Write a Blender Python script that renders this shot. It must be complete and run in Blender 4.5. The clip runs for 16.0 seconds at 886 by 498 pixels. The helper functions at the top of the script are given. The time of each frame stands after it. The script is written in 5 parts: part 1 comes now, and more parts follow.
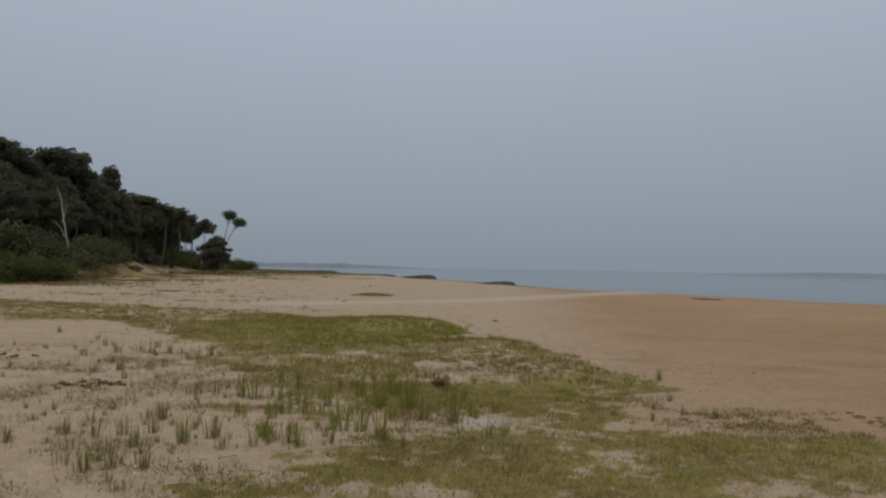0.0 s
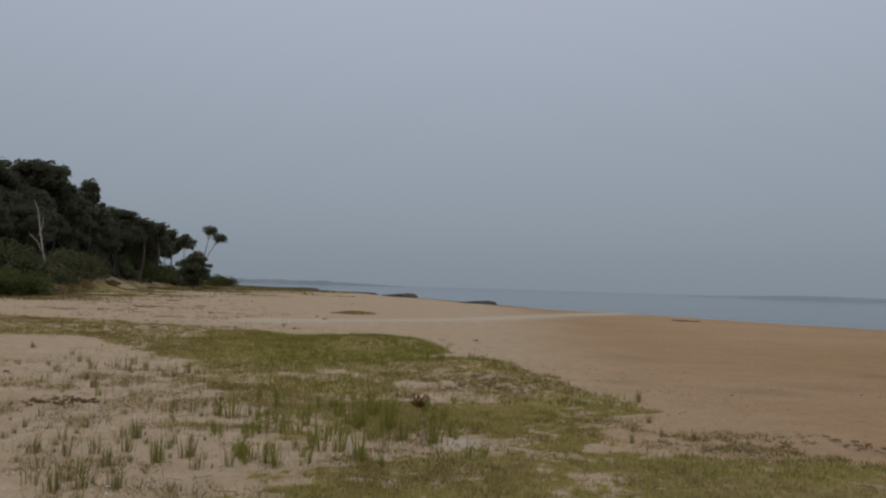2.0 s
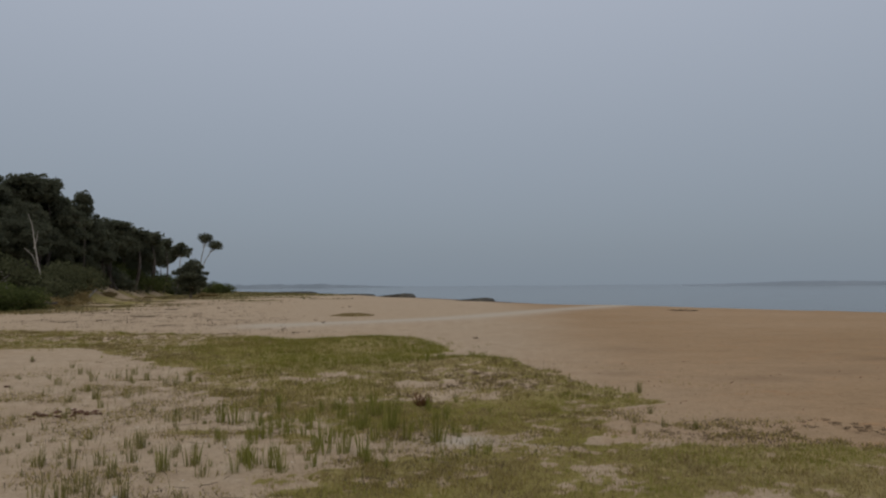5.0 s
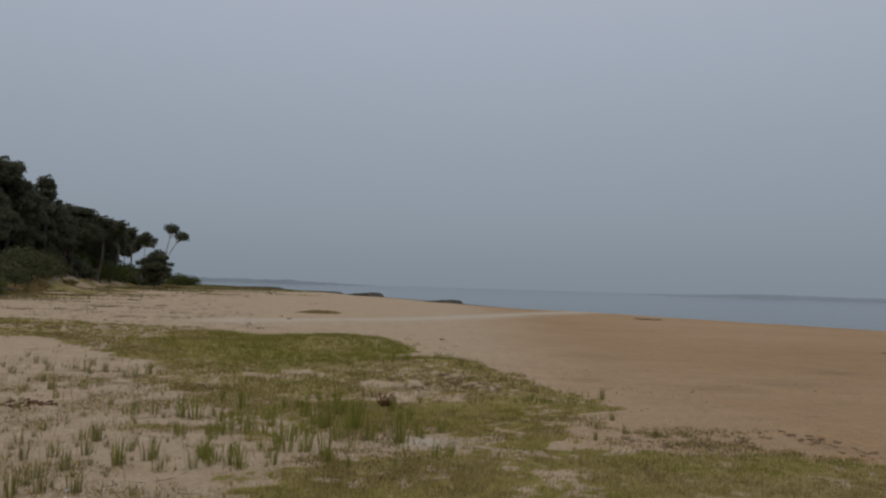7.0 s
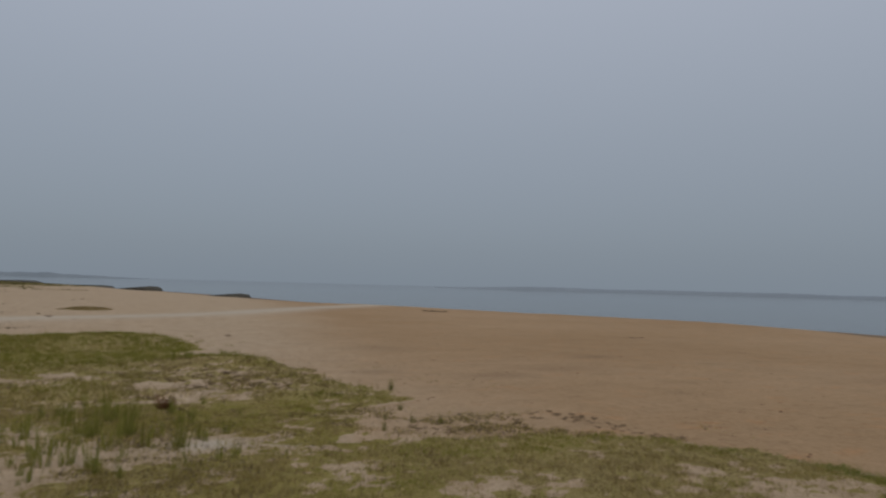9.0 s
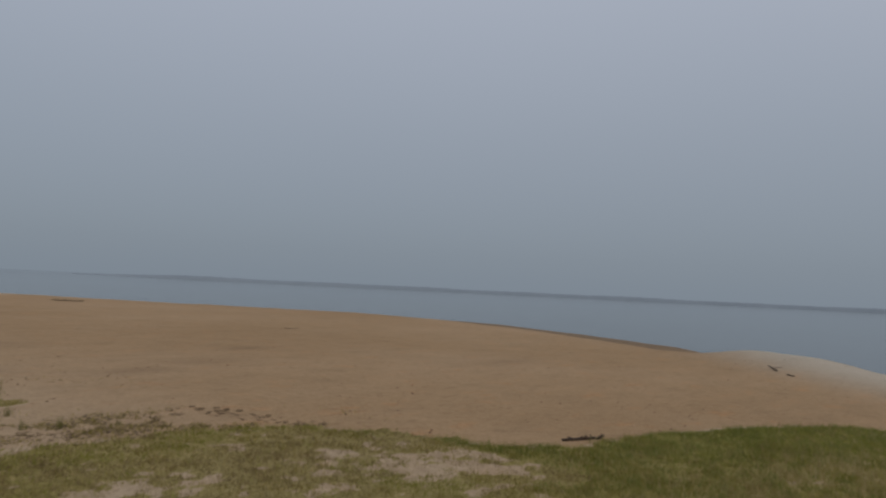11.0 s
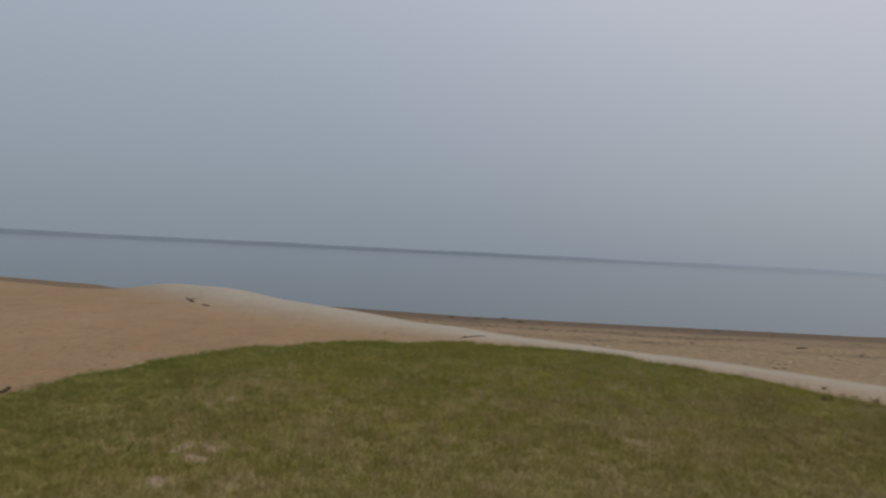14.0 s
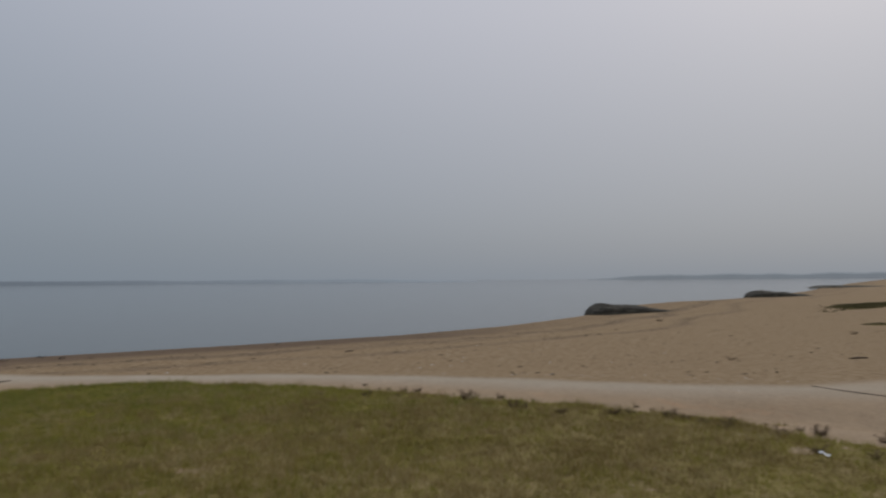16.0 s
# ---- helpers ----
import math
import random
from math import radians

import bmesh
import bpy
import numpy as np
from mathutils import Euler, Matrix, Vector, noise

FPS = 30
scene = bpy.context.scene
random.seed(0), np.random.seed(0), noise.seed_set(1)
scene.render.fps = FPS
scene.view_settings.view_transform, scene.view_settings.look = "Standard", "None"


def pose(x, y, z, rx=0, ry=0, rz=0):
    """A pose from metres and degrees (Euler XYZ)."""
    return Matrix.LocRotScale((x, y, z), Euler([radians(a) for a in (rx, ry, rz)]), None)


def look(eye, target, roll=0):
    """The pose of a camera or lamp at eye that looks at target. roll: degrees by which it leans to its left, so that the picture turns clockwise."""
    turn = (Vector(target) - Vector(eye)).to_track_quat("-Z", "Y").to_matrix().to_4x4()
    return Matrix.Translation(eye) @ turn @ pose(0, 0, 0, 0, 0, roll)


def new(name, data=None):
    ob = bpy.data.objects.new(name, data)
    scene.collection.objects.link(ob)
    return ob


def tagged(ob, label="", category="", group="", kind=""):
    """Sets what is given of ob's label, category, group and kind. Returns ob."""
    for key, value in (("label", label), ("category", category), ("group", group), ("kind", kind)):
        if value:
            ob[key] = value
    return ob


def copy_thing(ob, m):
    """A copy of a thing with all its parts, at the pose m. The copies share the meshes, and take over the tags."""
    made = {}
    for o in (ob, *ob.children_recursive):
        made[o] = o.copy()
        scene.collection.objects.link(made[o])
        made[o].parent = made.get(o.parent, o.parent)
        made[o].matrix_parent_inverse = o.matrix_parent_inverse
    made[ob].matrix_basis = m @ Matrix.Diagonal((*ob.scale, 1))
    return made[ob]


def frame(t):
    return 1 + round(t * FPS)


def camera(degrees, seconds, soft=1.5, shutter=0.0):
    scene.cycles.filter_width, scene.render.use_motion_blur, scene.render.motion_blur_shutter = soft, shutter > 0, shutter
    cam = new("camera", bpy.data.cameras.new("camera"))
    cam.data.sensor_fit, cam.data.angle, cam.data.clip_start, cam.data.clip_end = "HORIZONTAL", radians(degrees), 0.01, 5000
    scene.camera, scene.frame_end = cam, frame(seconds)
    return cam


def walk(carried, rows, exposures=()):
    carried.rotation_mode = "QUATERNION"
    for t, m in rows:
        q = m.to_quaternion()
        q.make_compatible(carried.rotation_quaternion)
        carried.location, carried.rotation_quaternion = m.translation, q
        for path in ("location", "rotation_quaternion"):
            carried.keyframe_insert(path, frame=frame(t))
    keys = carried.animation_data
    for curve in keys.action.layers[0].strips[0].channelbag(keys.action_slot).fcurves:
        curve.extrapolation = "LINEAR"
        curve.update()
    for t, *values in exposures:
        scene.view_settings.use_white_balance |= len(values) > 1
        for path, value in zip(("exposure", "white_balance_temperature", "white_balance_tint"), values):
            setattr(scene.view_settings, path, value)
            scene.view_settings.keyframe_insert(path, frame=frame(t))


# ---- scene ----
cam = camera(65.86, 16.0, soft=2.2, shutter=0.35)
# seconds, eye x y z, yaw to the left, pitch up, roll, in metres and degrees
PATH = [
    (0.0, -0.001, 0.019, 1.569, 0.00, 1.57, 0.99),
    (0.5, -0.007, 0.011, 1.567, 0.07, 1.84, 1.50),
    (1.0, -0.011, 0.011, 1.573, 0.28, 2.05, 1.97),
    (1.5, -0.001, -0.002, 1.580, -0.27, 2.96, 2.26),
    (2.0, 0.001, 0.017, 1.577, -1.47, 3.17, 1.71),
    (2.5, -0.004, 0.026, 1.582, -2.48, 3.41, 1.03),
    (3.0, -0.012, 0.024, 1.582, -2.60, 3.55, 0.15),
    (3.5, -0.003, 0.015, 1.575, -2.47, 3.53, -0.39),
    (4.0, -0.007, 0.013, 1.574, -2.03, 3.41, -0.53),
    (4.2, -0.002, 0.004, 1.587, -1.88, 2.96, -0.85),
    (6.3, -0.003, -0.016, 1.566, -2.46, 3.28, 1.18),
    (6.5, -0.012, -0.010, 1.578, -2.92, 3.18, 1.31),
    (7.0, -0.009, -0.006, 1.583, -4.32, 3.17, 1.68),
    (7.5, -0.032, 0.014, 1.582, -7.76, 3.17, 2.03),
    (8.0, -0.089, 0.036, 1.587, -11.27, 3.27, 2.19),
    (8.5, -0.085, 0.027, 1.589, -16.09, 3.21, 1.67),
    (9.0, -0.013, -0.007, 1.592, -21.64, 3.09, 1.54),
    (9.5, 0.039, -0.045, 1.596, -29.73, 3.02, 1.51),
    (10.0, 0.072, -0.065, 1.598, -37.40, 2.96, 1.79),
    (10.2, 0.091, -0.072, 1.595, -39.97, 3.10, 2.19),
    (12.3, 0.037, 0.035, 1.620, -67.16, 1.87, 2.08),
    (12.5, 0.027, 0.046, 1.637, -70.66, 1.45, 2.12),
    (13.0, 0.018, 0.040, 1.626, -79.28, 0.77, 2.61),
    (13.5, 0.016, 0.049, 1.606, -87.30, 0.37, 2.99),
    (14.0, -0.028, 0.008, 1.622, -95.71, 0.23, 2.81),
    (14.5, 0.005, 0.026, 1.624, -104.83, 1.20, 2.10),
    (15.0, 0.016, 0.011, 1.602, -114.56, 1.93, 0.92),
    (15.2, 0.011, -0.013, 1.611, -118.14, 1.94, 0.71),
    (15.5, -0.003, -0.061, 1.616, -122.56, 2.17, 0.08),
    (16.0, -0.011, -0.135, 1.620, -131.19, 2.57, -0.44),
]


def sight(x, y, z, yaw, pitch, roll):
    a, p = radians(yaw), radians(pitch)
    way = Vector((-math.sin(a) * math.cos(p), math.cos(a) * math.cos(p), math.sin(p)))
    return look((x, y, z), Vector((x, y, z)) + way, roll)


walk(cam, [(row[0], sight(*row[1:])) for row in PATH],
     exposures=[(0.0, 0.06), (3.5, -0.05), (6.8, -0.04), (8.5, -0.10), (12.5, -0.08), (13.5, 0.03), (14.3, 0.06), (15.2, 0.0), (16.0, -0.14)])

# ---- sky and sun: a hazy overcast morning, brighter towards the south-west ----
SUN_AZ, SUN_EL = radians(-168.0), radians(38.0)
sun_way = Vector((-math.sin(SUN_AZ) * math.cos(SUN_EL), math.cos(SUN_AZ) * math.cos(SUN_EL), math.sin(SUN_EL)))
world = bpy.data.worlds.new("sky")
scene.world = world
world.use_nodes = True
wn, wl = world.node_tree.nodes, world.node_tree.links
wn.clear()
w_out = wn.new("ShaderNodeOutputWorld")
w_bg = wn.new("ShaderNodeBackground")
w_sky = wn.new("ShaderNodeTexSky")
w_sky.sky_type = "NISHITA"
w_sky.sun_disc = False
w_sky.sun_elevation = SUN_EL
w_sky.sun_rotation = math.atan2(sun_way.x, sun_way.y)
w_sky.air_density, w_sky.dust_density, w_sky.ozone_density = 1.0, 4.0, 1.0
w_co = wn.new("ShaderNodeTexCoord")
w_dot = wn.new("ShaderNodeVectorMath")
w_dot.operation = "DOT_PRODUCT"
w_dot.inputs[1].default_value = sun_way
w_sep = wn.new("ShaderNodeSeparateXYZ")
w_up = wn.new("ShaderNodeValToRGB")      # veil of haze by height above the horizon
w_up.color_ramp.elements[0].position, w_up.color_ramp.elements[0].color = 0.0, (0.2325, 0.277, 0.328, 1)
w_up.color_ramp.elements[1].position, w_up.color_ramp.elements[1].color = 1.0, (0.48, 0.52, 0.60, 1)
for at, tone in ((0.05, (0.2455, 0.289, 0.341, 1)), (0.22, (0.323, 0.366, 0.431, 1)), (0.42, (0.42, 0.462, 0.545, 1))):
    w_up.color_ramp.elements.new(at).color = tone
w_side = wn.new("ShaderNodeValToRGB")    # thin cloud glows round the hidden sun
w_side.color_ramp.interpolation = "EASE"
w_side.color_ramp.elements[0].position, w_side.color_ramp.elements[0].color = 0.12, (0, 0, 0, 1)
w_side.color_ramp.elements[1].position, w_side.color_ramp.elements[1].color = 1.0, (0.140, 0.108, 0.092, 1)
w_low = wn.new("ShaderNodeValToRGB")     # the haze near the horizon dims that glow
w_low.color_ramp.elements[0].position, w_low.color_ramp.elements[0].color = 0.0, (0.45, 0.45, 0.45, 1)
w_low.color_ramp.elements[1].position, w_low.color_ramp.elements[1].color = 0.36, (1.04, 1.04, 1.04, 1)
w_dim = wn.new("ShaderNodeMix")
w_dim.data_type, w_dim.blend_type = "RGBA", "MULTIPLY"
w_dim.inputs[0].default_value = 1.0
w_add = wn.new("ShaderNodeMix")
w_add.data_type, w_add.blend_type = "RGBA", "ADD"
w_add.inputs[0].default_value = 1.0
w_mix = wn.new("ShaderNodeMix")
w_mix.data_type, w_mix.blend_type = "RGBA", "MIX"
w_mix.inputs[0].default_value = 0.93
w_gain = wn.new("ShaderNodeVectorMath")  # brings the cloud veil to the sky texture's scale
w_gain.operation = "SCALE"
w_gain.inputs["Scale"].default_value = 10.0
wl.new(w_co.outputs["Generated"], w_dot.inputs[0])
wl.new(w_co.outputs["Generated"], w_sep.inputs[0])
wl.new(w_sep.outputs["Z"], w_up.inputs[0])
wl.new(w_dot.outputs["Value"], w_side.inputs[0])
wl.new(w_up.outputs[0], w_add.inputs[6])
wl.new(w_sep.outputs["Z"], w_low.inputs[0])
wl.new(w_side.outputs[0], w_dim.inputs[6])
wl.new(w_low.outputs[0], w_dim.inputs[7])
wl.new(w_dim.outputs[2], w_add.inputs[7])
wl.new(w_add.outputs[2], w_gain.inputs[0])
wl.new(w_sky.outputs[0], w_mix.inputs[6])
wl.new(w_gain.outputs[0], w_mix.inputs[7])
wl.new(w_mix.outputs[2], w_bg.inputs[0])
w_bg.inputs[1].default_value = 0.1
wl.new(w_bg.outputs[0], w_out.inputs[0])

sun = new("sun", bpy.data.lights.new("sun", "SUN"))
sun.data.energy, sun.data.angle, sun.data.color = 0.78, radians(25), (1.0, 0.95, 0.88)
sun.matrix_world = look(sun_way * 100, (0, 0, 0))


# ---- materials ----
def material(name, rough=0.9):
    m = bpy.data.materials.new(name)
    m.use_nodes = True
    n, l = m.node_tree.nodes, m.node_tree.links
    b = n["Principled BSDF"]
    b.inputs["Roughness"].default_value = rough
    b.inputs["Specular IOR Level"].default_value = 0.2
    return m, n, l, b


def noise_node(n, l, scale, detail=4.0, rough=0.55, space="Object", stretch=None):
    co = n.new("ShaderNodeTexCoord")
    t = n.new("ShaderNodeTexNoise")
    t.inputs["Scale"].default_value, t.inputs["Detail"].default_value, t.inputs["Roughness"].default_value = scale, detail, rough
    if stretch:
        mp = n.new("ShaderNodeMapping")
        mp.inputs["Scale"].default_value = stretch
        l.new(co.outputs[space], mp.inputs[0])
        l.new(mp.outputs[0], t.inputs[0])
    else:
        l.new(co.outputs[space], t.inputs[0])
    return t


def ramp(n, l, source, *stops):
    r = n.new("ShaderNodeValToRGB")
    e = r.color_ramp.elements
    e[0].position, e[0].color = stops[0][0], (*stops[0][1], 1)
    e[1].position, e[1].color = stops[-1][0], (*stops[-1][1], 1)
    for at, tone in stops[1:-1]:
        e.new(at).color = (*tone, 1)
    l.new(source, r.inputs[0])
    return r.outputs[0]


def mix(n, l, factor, a, b, how="MIX"):
    m = n.new("ShaderNodeMix")
    m.data_type, m.blend_type = "RGBA", how
    for k, v in ((0, factor), (6, a), (7, b)):
        if isinstance(v, (int, float)):
            m.inputs[k].default_value = v
        elif isinstance(v, tuple):
            m.inputs[k].default_value = (*v, 1)
        else:
            l.new(v, m.inputs[k])
    return m.outputs[2]


def bump(n, l, b, height, strength, distance):
    u = n.new("ShaderNodeBump")
    u.inputs["Strength"].default_value, u.inputs["Distance"].default_value = strength, distance
    l.new(height, u.inputs["Height"])
    l.new(u.outputs[0], b.inputs["Normal"])


def attribute(n, name):
    a = n.new("ShaderNodeAttribute")
    a.attribute_name = name
    return a.outputs["Fac"]


def sand_material():
    m, n, l, b = material("sand", 0.95)
    b.inputs["Specular IOR Level"].default_value = 0.04
    broad = noise_node(n, l, 0.09, 5.0)
    mid = noise_node(n, l, 2.2, 7.0, 0.68)
    fine = noise_node(n, l, 28.0, 6.0, 0.7)
    grain = noise_node(n, l, 160.0, 3.0, 0.7)
    pebble = noise_node(n, l, 7.0, 8.0, 0.75)
    tan = ramp(n, l, broad.outputs[0], (0.3, (0.36, 0.237, 0.129)), (0.5, (0.40, 0.269, 0.152)), (0.7, (0.436, 0.30, 0.178)))
    pale = ramp(n, l, mid.outputs[0], (0.3, (0.42, 0.31, 0.202)), (0.5, (0.472, 0.359, 0.239)), (0.72, (0.525, 0.41, 0.284)))
    white = ramp(n, l, mid.outputs[0], (0.3, (0.49, 0.42, 0.325)), (0.7, (0.54, 0.465, 0.365)))
    rust = noise_node(n, l, 1.6, 9.0, 0.72, stretch=(0.7, 1.2, 1))
    tan = mix(n, l, 1.0, tan, ramp(n, l, rust.outputs[0], (0.34, (0.86, 0.87, 0.88)), (0.46, (1, 1, 1)), (0.56, (1, 1, 1)), (0.66, (1.12, 0.99, 0.90))), "MULTIPLY")
    c = mix(n, l, attribute(n, "pale"), tan, pale)
    patchy = ramp(n, l, pebble.outputs[0], (0.30, (0.80, 0.78, 0.765)), (0.45, (0.97, 0.965, 0.96)), (0.55, (1.02, 1.02, 1.02)), (0.72, (1.12, 1.115, 1.11)))
    c = mix(n, l, 1.0, c, patchy, "MULTIPLY")
    streak = noise_node(n, l, 1.1, 7.0, 0.62, stretch=(0.8, 1.1, 1))
    c = mix(n, l, 1.0, c, ramp(n, l, streak.outputs[0], (0.30, (0.92, 0.92, 0.92)), (0.5, (1, 1, 1)), (0.68, (1.045, 1.045, 1.05))), "MULTIPLY")
    c = mix(n, l, attribute(n, "white"), c, white)
    shell = ramp(n, l, pebble.outputs[0], (0.35, (0.235, 0.160, 0.088)), (0.5, (0.348, 0.249, 0.146)), (0.68, (0.475, 0.363, 0.236)))
    c = mix(n, l, attribute(n, "shell"), c, shell)
    c = mix(n, l, attribute(n, "tide"), c, ramp(n, l, pebble.outputs[0], (0.36, (0.115, 0.082, 0.058)), (0.6, (0.27, 0.20, 0.132))))
    damp = ramp(n, l, fine.outputs[0], (0.3, (0.15, 0.106, 0.072)), (0.7, (0.225, 0.163, 0.112)))
    c = mix(n, l, attribute(n, "damp"), c, damp)
    soil = ramp(n, l, fine.outputs[0], (0.3, (0.23, 0.18, 0.07)), (0.5, (0.33, 0.258, 0.115)), (0.7, (0.43, 0.345, 0.185)))
    moss = ramp(n, l, mid.outputs[0], (0.3, (0.175, 0.158, 0.027)), (0.5, (0.232, 0.202, 0.041)), (0.7, (0.305, 0.25, 0.076)))
    soil = mix(n, l, attribute(n, "verdure"), soil, moss)
    fleck = n.new("ShaderNodeMath")          # bare flecks of sand between the blades
    fleck.operation = "MULTIPLY_ADD"
    l.new(pebble.outputs[0], fleck.inputs[0])
    fleck.inputs[1].default_value = 1.1
    l.new(attribute(n, "thatch"), fleck.inputs[2])
    bare = ramp(n, l, fleck.outputs[0], (0.78, (0, 0, 0)), (1.18, (1, 1, 1)))
    c = mix(n, l, bare, c, soil)
    c = mix(n, l, attribute(n, "stain"), c, (0.20, 0.135, 0.085))
    speck = ramp(n, l, fine.outputs[0], (0.27, (0.50, 0.47, 0.44)), (0.40, (0.90, 0.89, 0.88)), (0.6, (1, 1, 1)), (0.74, (1.14, 1.14, 1.14)))
    c = mix(n, l, 1.0, c, speck, "MULTIPLY")
    pit = ramp(n, l, grain.outputs[0], (0.27, (0.62, 0.60, 0.58)), (0.38, (1, 1, 1)))
    c = mix(n, l, 1.0, c, pit, "MULTIPLY")
    l.new(c, b.inputs["Base Color"])
    add = n.new("ShaderNodeMath")
    add.operation = "ADD"
    l.new(fine.outputs[0], add.inputs[0])
    l.new(pebble.outputs[0], add.inputs[1])
    bump(n, l, b, add.outputs[0], 0.5, 0.035)
    return m


def leaf_material(name, dark, middle, light, rough=0.75, scale=2.5, glow=0.0):
    m, n, l, b = material(name, rough)
    b.inputs["Specular IOR Level"].default_value = 0.04
    g = n.new("ShaderNodeNewGeometry")
    t = noise_node(n, l, scale, 3.0)
    add = n.new("ShaderNodeMath")
    add.operation = "MULTIPLY_ADD"
    l.new(g.outputs["Random Per Island"], add.inputs[0])
    add.inputs[1].default_value = 0.42
    l.new(t.outputs[0], add.inputs[2])
    c = ramp(n, l, add.outputs[0], (0.4, dark), (0.72, middle), (1.0, light))
    l.new(c, b.inputs["Base Color"])
    if glow:                                 # thin leaves let light through
        thin, blend = n.new("ShaderNodeBsdfTranslucent"), n.new("ShaderNodeMixShader")
        blend.inputs[0].default_value = glow
        l.new(c, thin.inputs[0])
        l.new(b.outputs[0], blend.inputs[1])
        l.new(thin.outputs[0], blend.inputs[2])
        l.new(blend.outputs[0], n["Material Output"].inputs[0])
    return m


def bark_material(name, dark, light, scale=3.0):
    m, n, l, b = material(name, 0.9)
    t = noise_node(n, l, scale, 6.0, 0.65, stretch=(1, 1, 0.18))
    l.new(ramp(n, l, t.outputs[0], (0.32, dark), (0.68, light)), b.inputs["Base Color"])
    bump(n, l, b, t.outputs[0], 0.6, 0.06)
    return m


def peat_material():
    """Dark layered peat, crumbling along its layers."""
    m, n, l, b = material("wet_dark_peat", 0.85)
    layers = noise_node(n, l, 2.4, 6.0, 0.6, stretch=(0.3, 0.3, 2.6))
    crumbs = noise_node(n, l, 6.0, 6.0, 0.65)
    c = ramp(n, l, layers.outputs[0], (0.34, (0.038, 0.033, 0.027)), (0.5, (0.075, 0.068, 0.052)), (0.66, (0.15, 0.138, 0.105)))
    c = mix(n, l, 1.0, c, ramp(n, l, crumbs.outputs[0], (0.34, (0.55, 0.55, 0.55)), (0.55, (1, 1, 1)), (0.72, (1.25, 1.22, 1.15))), "MULTIPLY")
    l.new(c, b.inputs["Base Color"])
    bump(n, l, b, crumbs.outputs[0], 0.8, 0.12)
    return m


def water_material():
    m, n, l, b = material("sea_water", 0.06)
    b.inputs["Specular IOR Level"].default_value = 0.5
    b.inputs["IOR"].default_value = 1.333
    t = noise_node(n, l, 0.02, 4.0, stretch=(1, 2.5, 1))
    l.new(ramp(n, l, t.outputs[0], (0.35, (0.040, 0.049, 0.048)), (0.65, (0.052, 0.063, 0.062))), b.inputs["Base Color"])
    r = noise_node(n, l, 2.2, 4.0, 0.6, stretch=(1, 1.6, 1))
    bump(n, l, b, r.outputs[0], 0.25, 0.06)
    return m


def painted_haze_material(name, low, high, veil):
    """A far coast whose kilometres of bright haze are painted in as colour and glow, which thickens along the coast."""
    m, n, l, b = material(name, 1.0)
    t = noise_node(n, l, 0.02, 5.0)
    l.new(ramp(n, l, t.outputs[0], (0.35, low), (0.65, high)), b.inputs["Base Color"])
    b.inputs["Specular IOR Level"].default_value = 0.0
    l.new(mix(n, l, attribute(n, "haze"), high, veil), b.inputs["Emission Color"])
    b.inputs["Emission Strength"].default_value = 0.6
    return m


SAND = sand_material()
WATER = water_material()
TURF = leaf_material("turf_blades", (0.23, 0.185, 0.05), (0.315, 0.254, 0.077), (0.41, 0.325, 0.125), scale=0.9, glow=0.5)
GREEN_TURF = leaf_material("green_turf_blades", (0.235, 0.224, 0.048), (0.295, 0.278, 0.066), (0.365, 0.332, 0.096), scale=0.9, glow=0.55)
DEEP_GREEN = leaf_material("deep_green_blades", (0.18, 0.196, 0.052), (0.23, 0.243, 0.066), (0.295, 0.293, 0.093), scale=0.9, glow=0.55)
GREEN_TONGUE = leaf_material("tongue_turf_blades", (0.138, 0.139, 0.024), (0.2, 0.194, 0.037), (0.292, 0.259, 0.068), scale=0.8, glow=0.45)
BROWN_TURF = leaf_material("brown_turf_blades", (0.185, 0.136, 0.058), (0.275, 0.207, 0.094), (0.375, 0.293, 0.148), scale=1.4, glow=0.45)
OLIVE_TONGUE = leaf_material("olive_tongue_blades", (0.185, 0.150, 0.043), (0.255, 0.207, 0.066), (0.345, 0.276, 0.107), scale=0.8, glow=0.45)
DARK_BROWN = leaf_material("dead_brown_blades", (0.145, 0.106, 0.046), (0.22, 0.165, 0.076), (0.31, 0.242, 0.125), scale=1.2, glow=0.4)
STRAW = leaf_material("straw_blades", (0.3, 0.225, 0.088), (0.42, 0.328, 0.145), (0.54, 0.435, 0.23), scale=1.2, glow=0.0)
FLAT_GRASS = leaf_material("flat_grass_blades", (0.07, 0.065, 0.027), (0.125, 0.11, 0.05), (0.19, 0.162, 0.085), scale=0.3)
GREEN_RUSH = leaf_material("green_rush_blades", (0.112, 0.121, 0.024), (0.178, 0.180, 0.038), (0.275, 0.24, 0.082), scale=9.0, glow=0.2)
RUSH = leaf_material("rush_blades", (0.105, 0.100, 0.034), (0.175, 0.160, 0.055), (0.30, 0.245, 0.115), scale=9.0)
EUCALYPT = leaf_material("eucalypt_leaves", (0.090, 0.097, 0.063), (0.118, 0.126, 0.083), (0.154, 0.162, 0.110), scale=0.5, glow=0.62)
GREY_SCRUB = leaf_material("grey_green_scrub_leaves", (0.064, 0.070, 0.036), (0.092, 0.098, 0.050), (0.128, 0.130, 0.072), scale=0.6, glow=0.4)
SCRUB = leaf_material("scrub_leaves", (0.050, 0.064, 0.020), (0.088, 0.104, 0.034), (0.142, 0.153, 0.058), scale=0.6, glow=0.5)
BARK = bark_material("dark_bark", (0.035, 0.028, 0.023), (0.13, 0.11, 0.095))
PALE_BARK = bark_material("pale_bark", (0.12, 0.105, 0.09), (0.34, 0.31, 0.275))
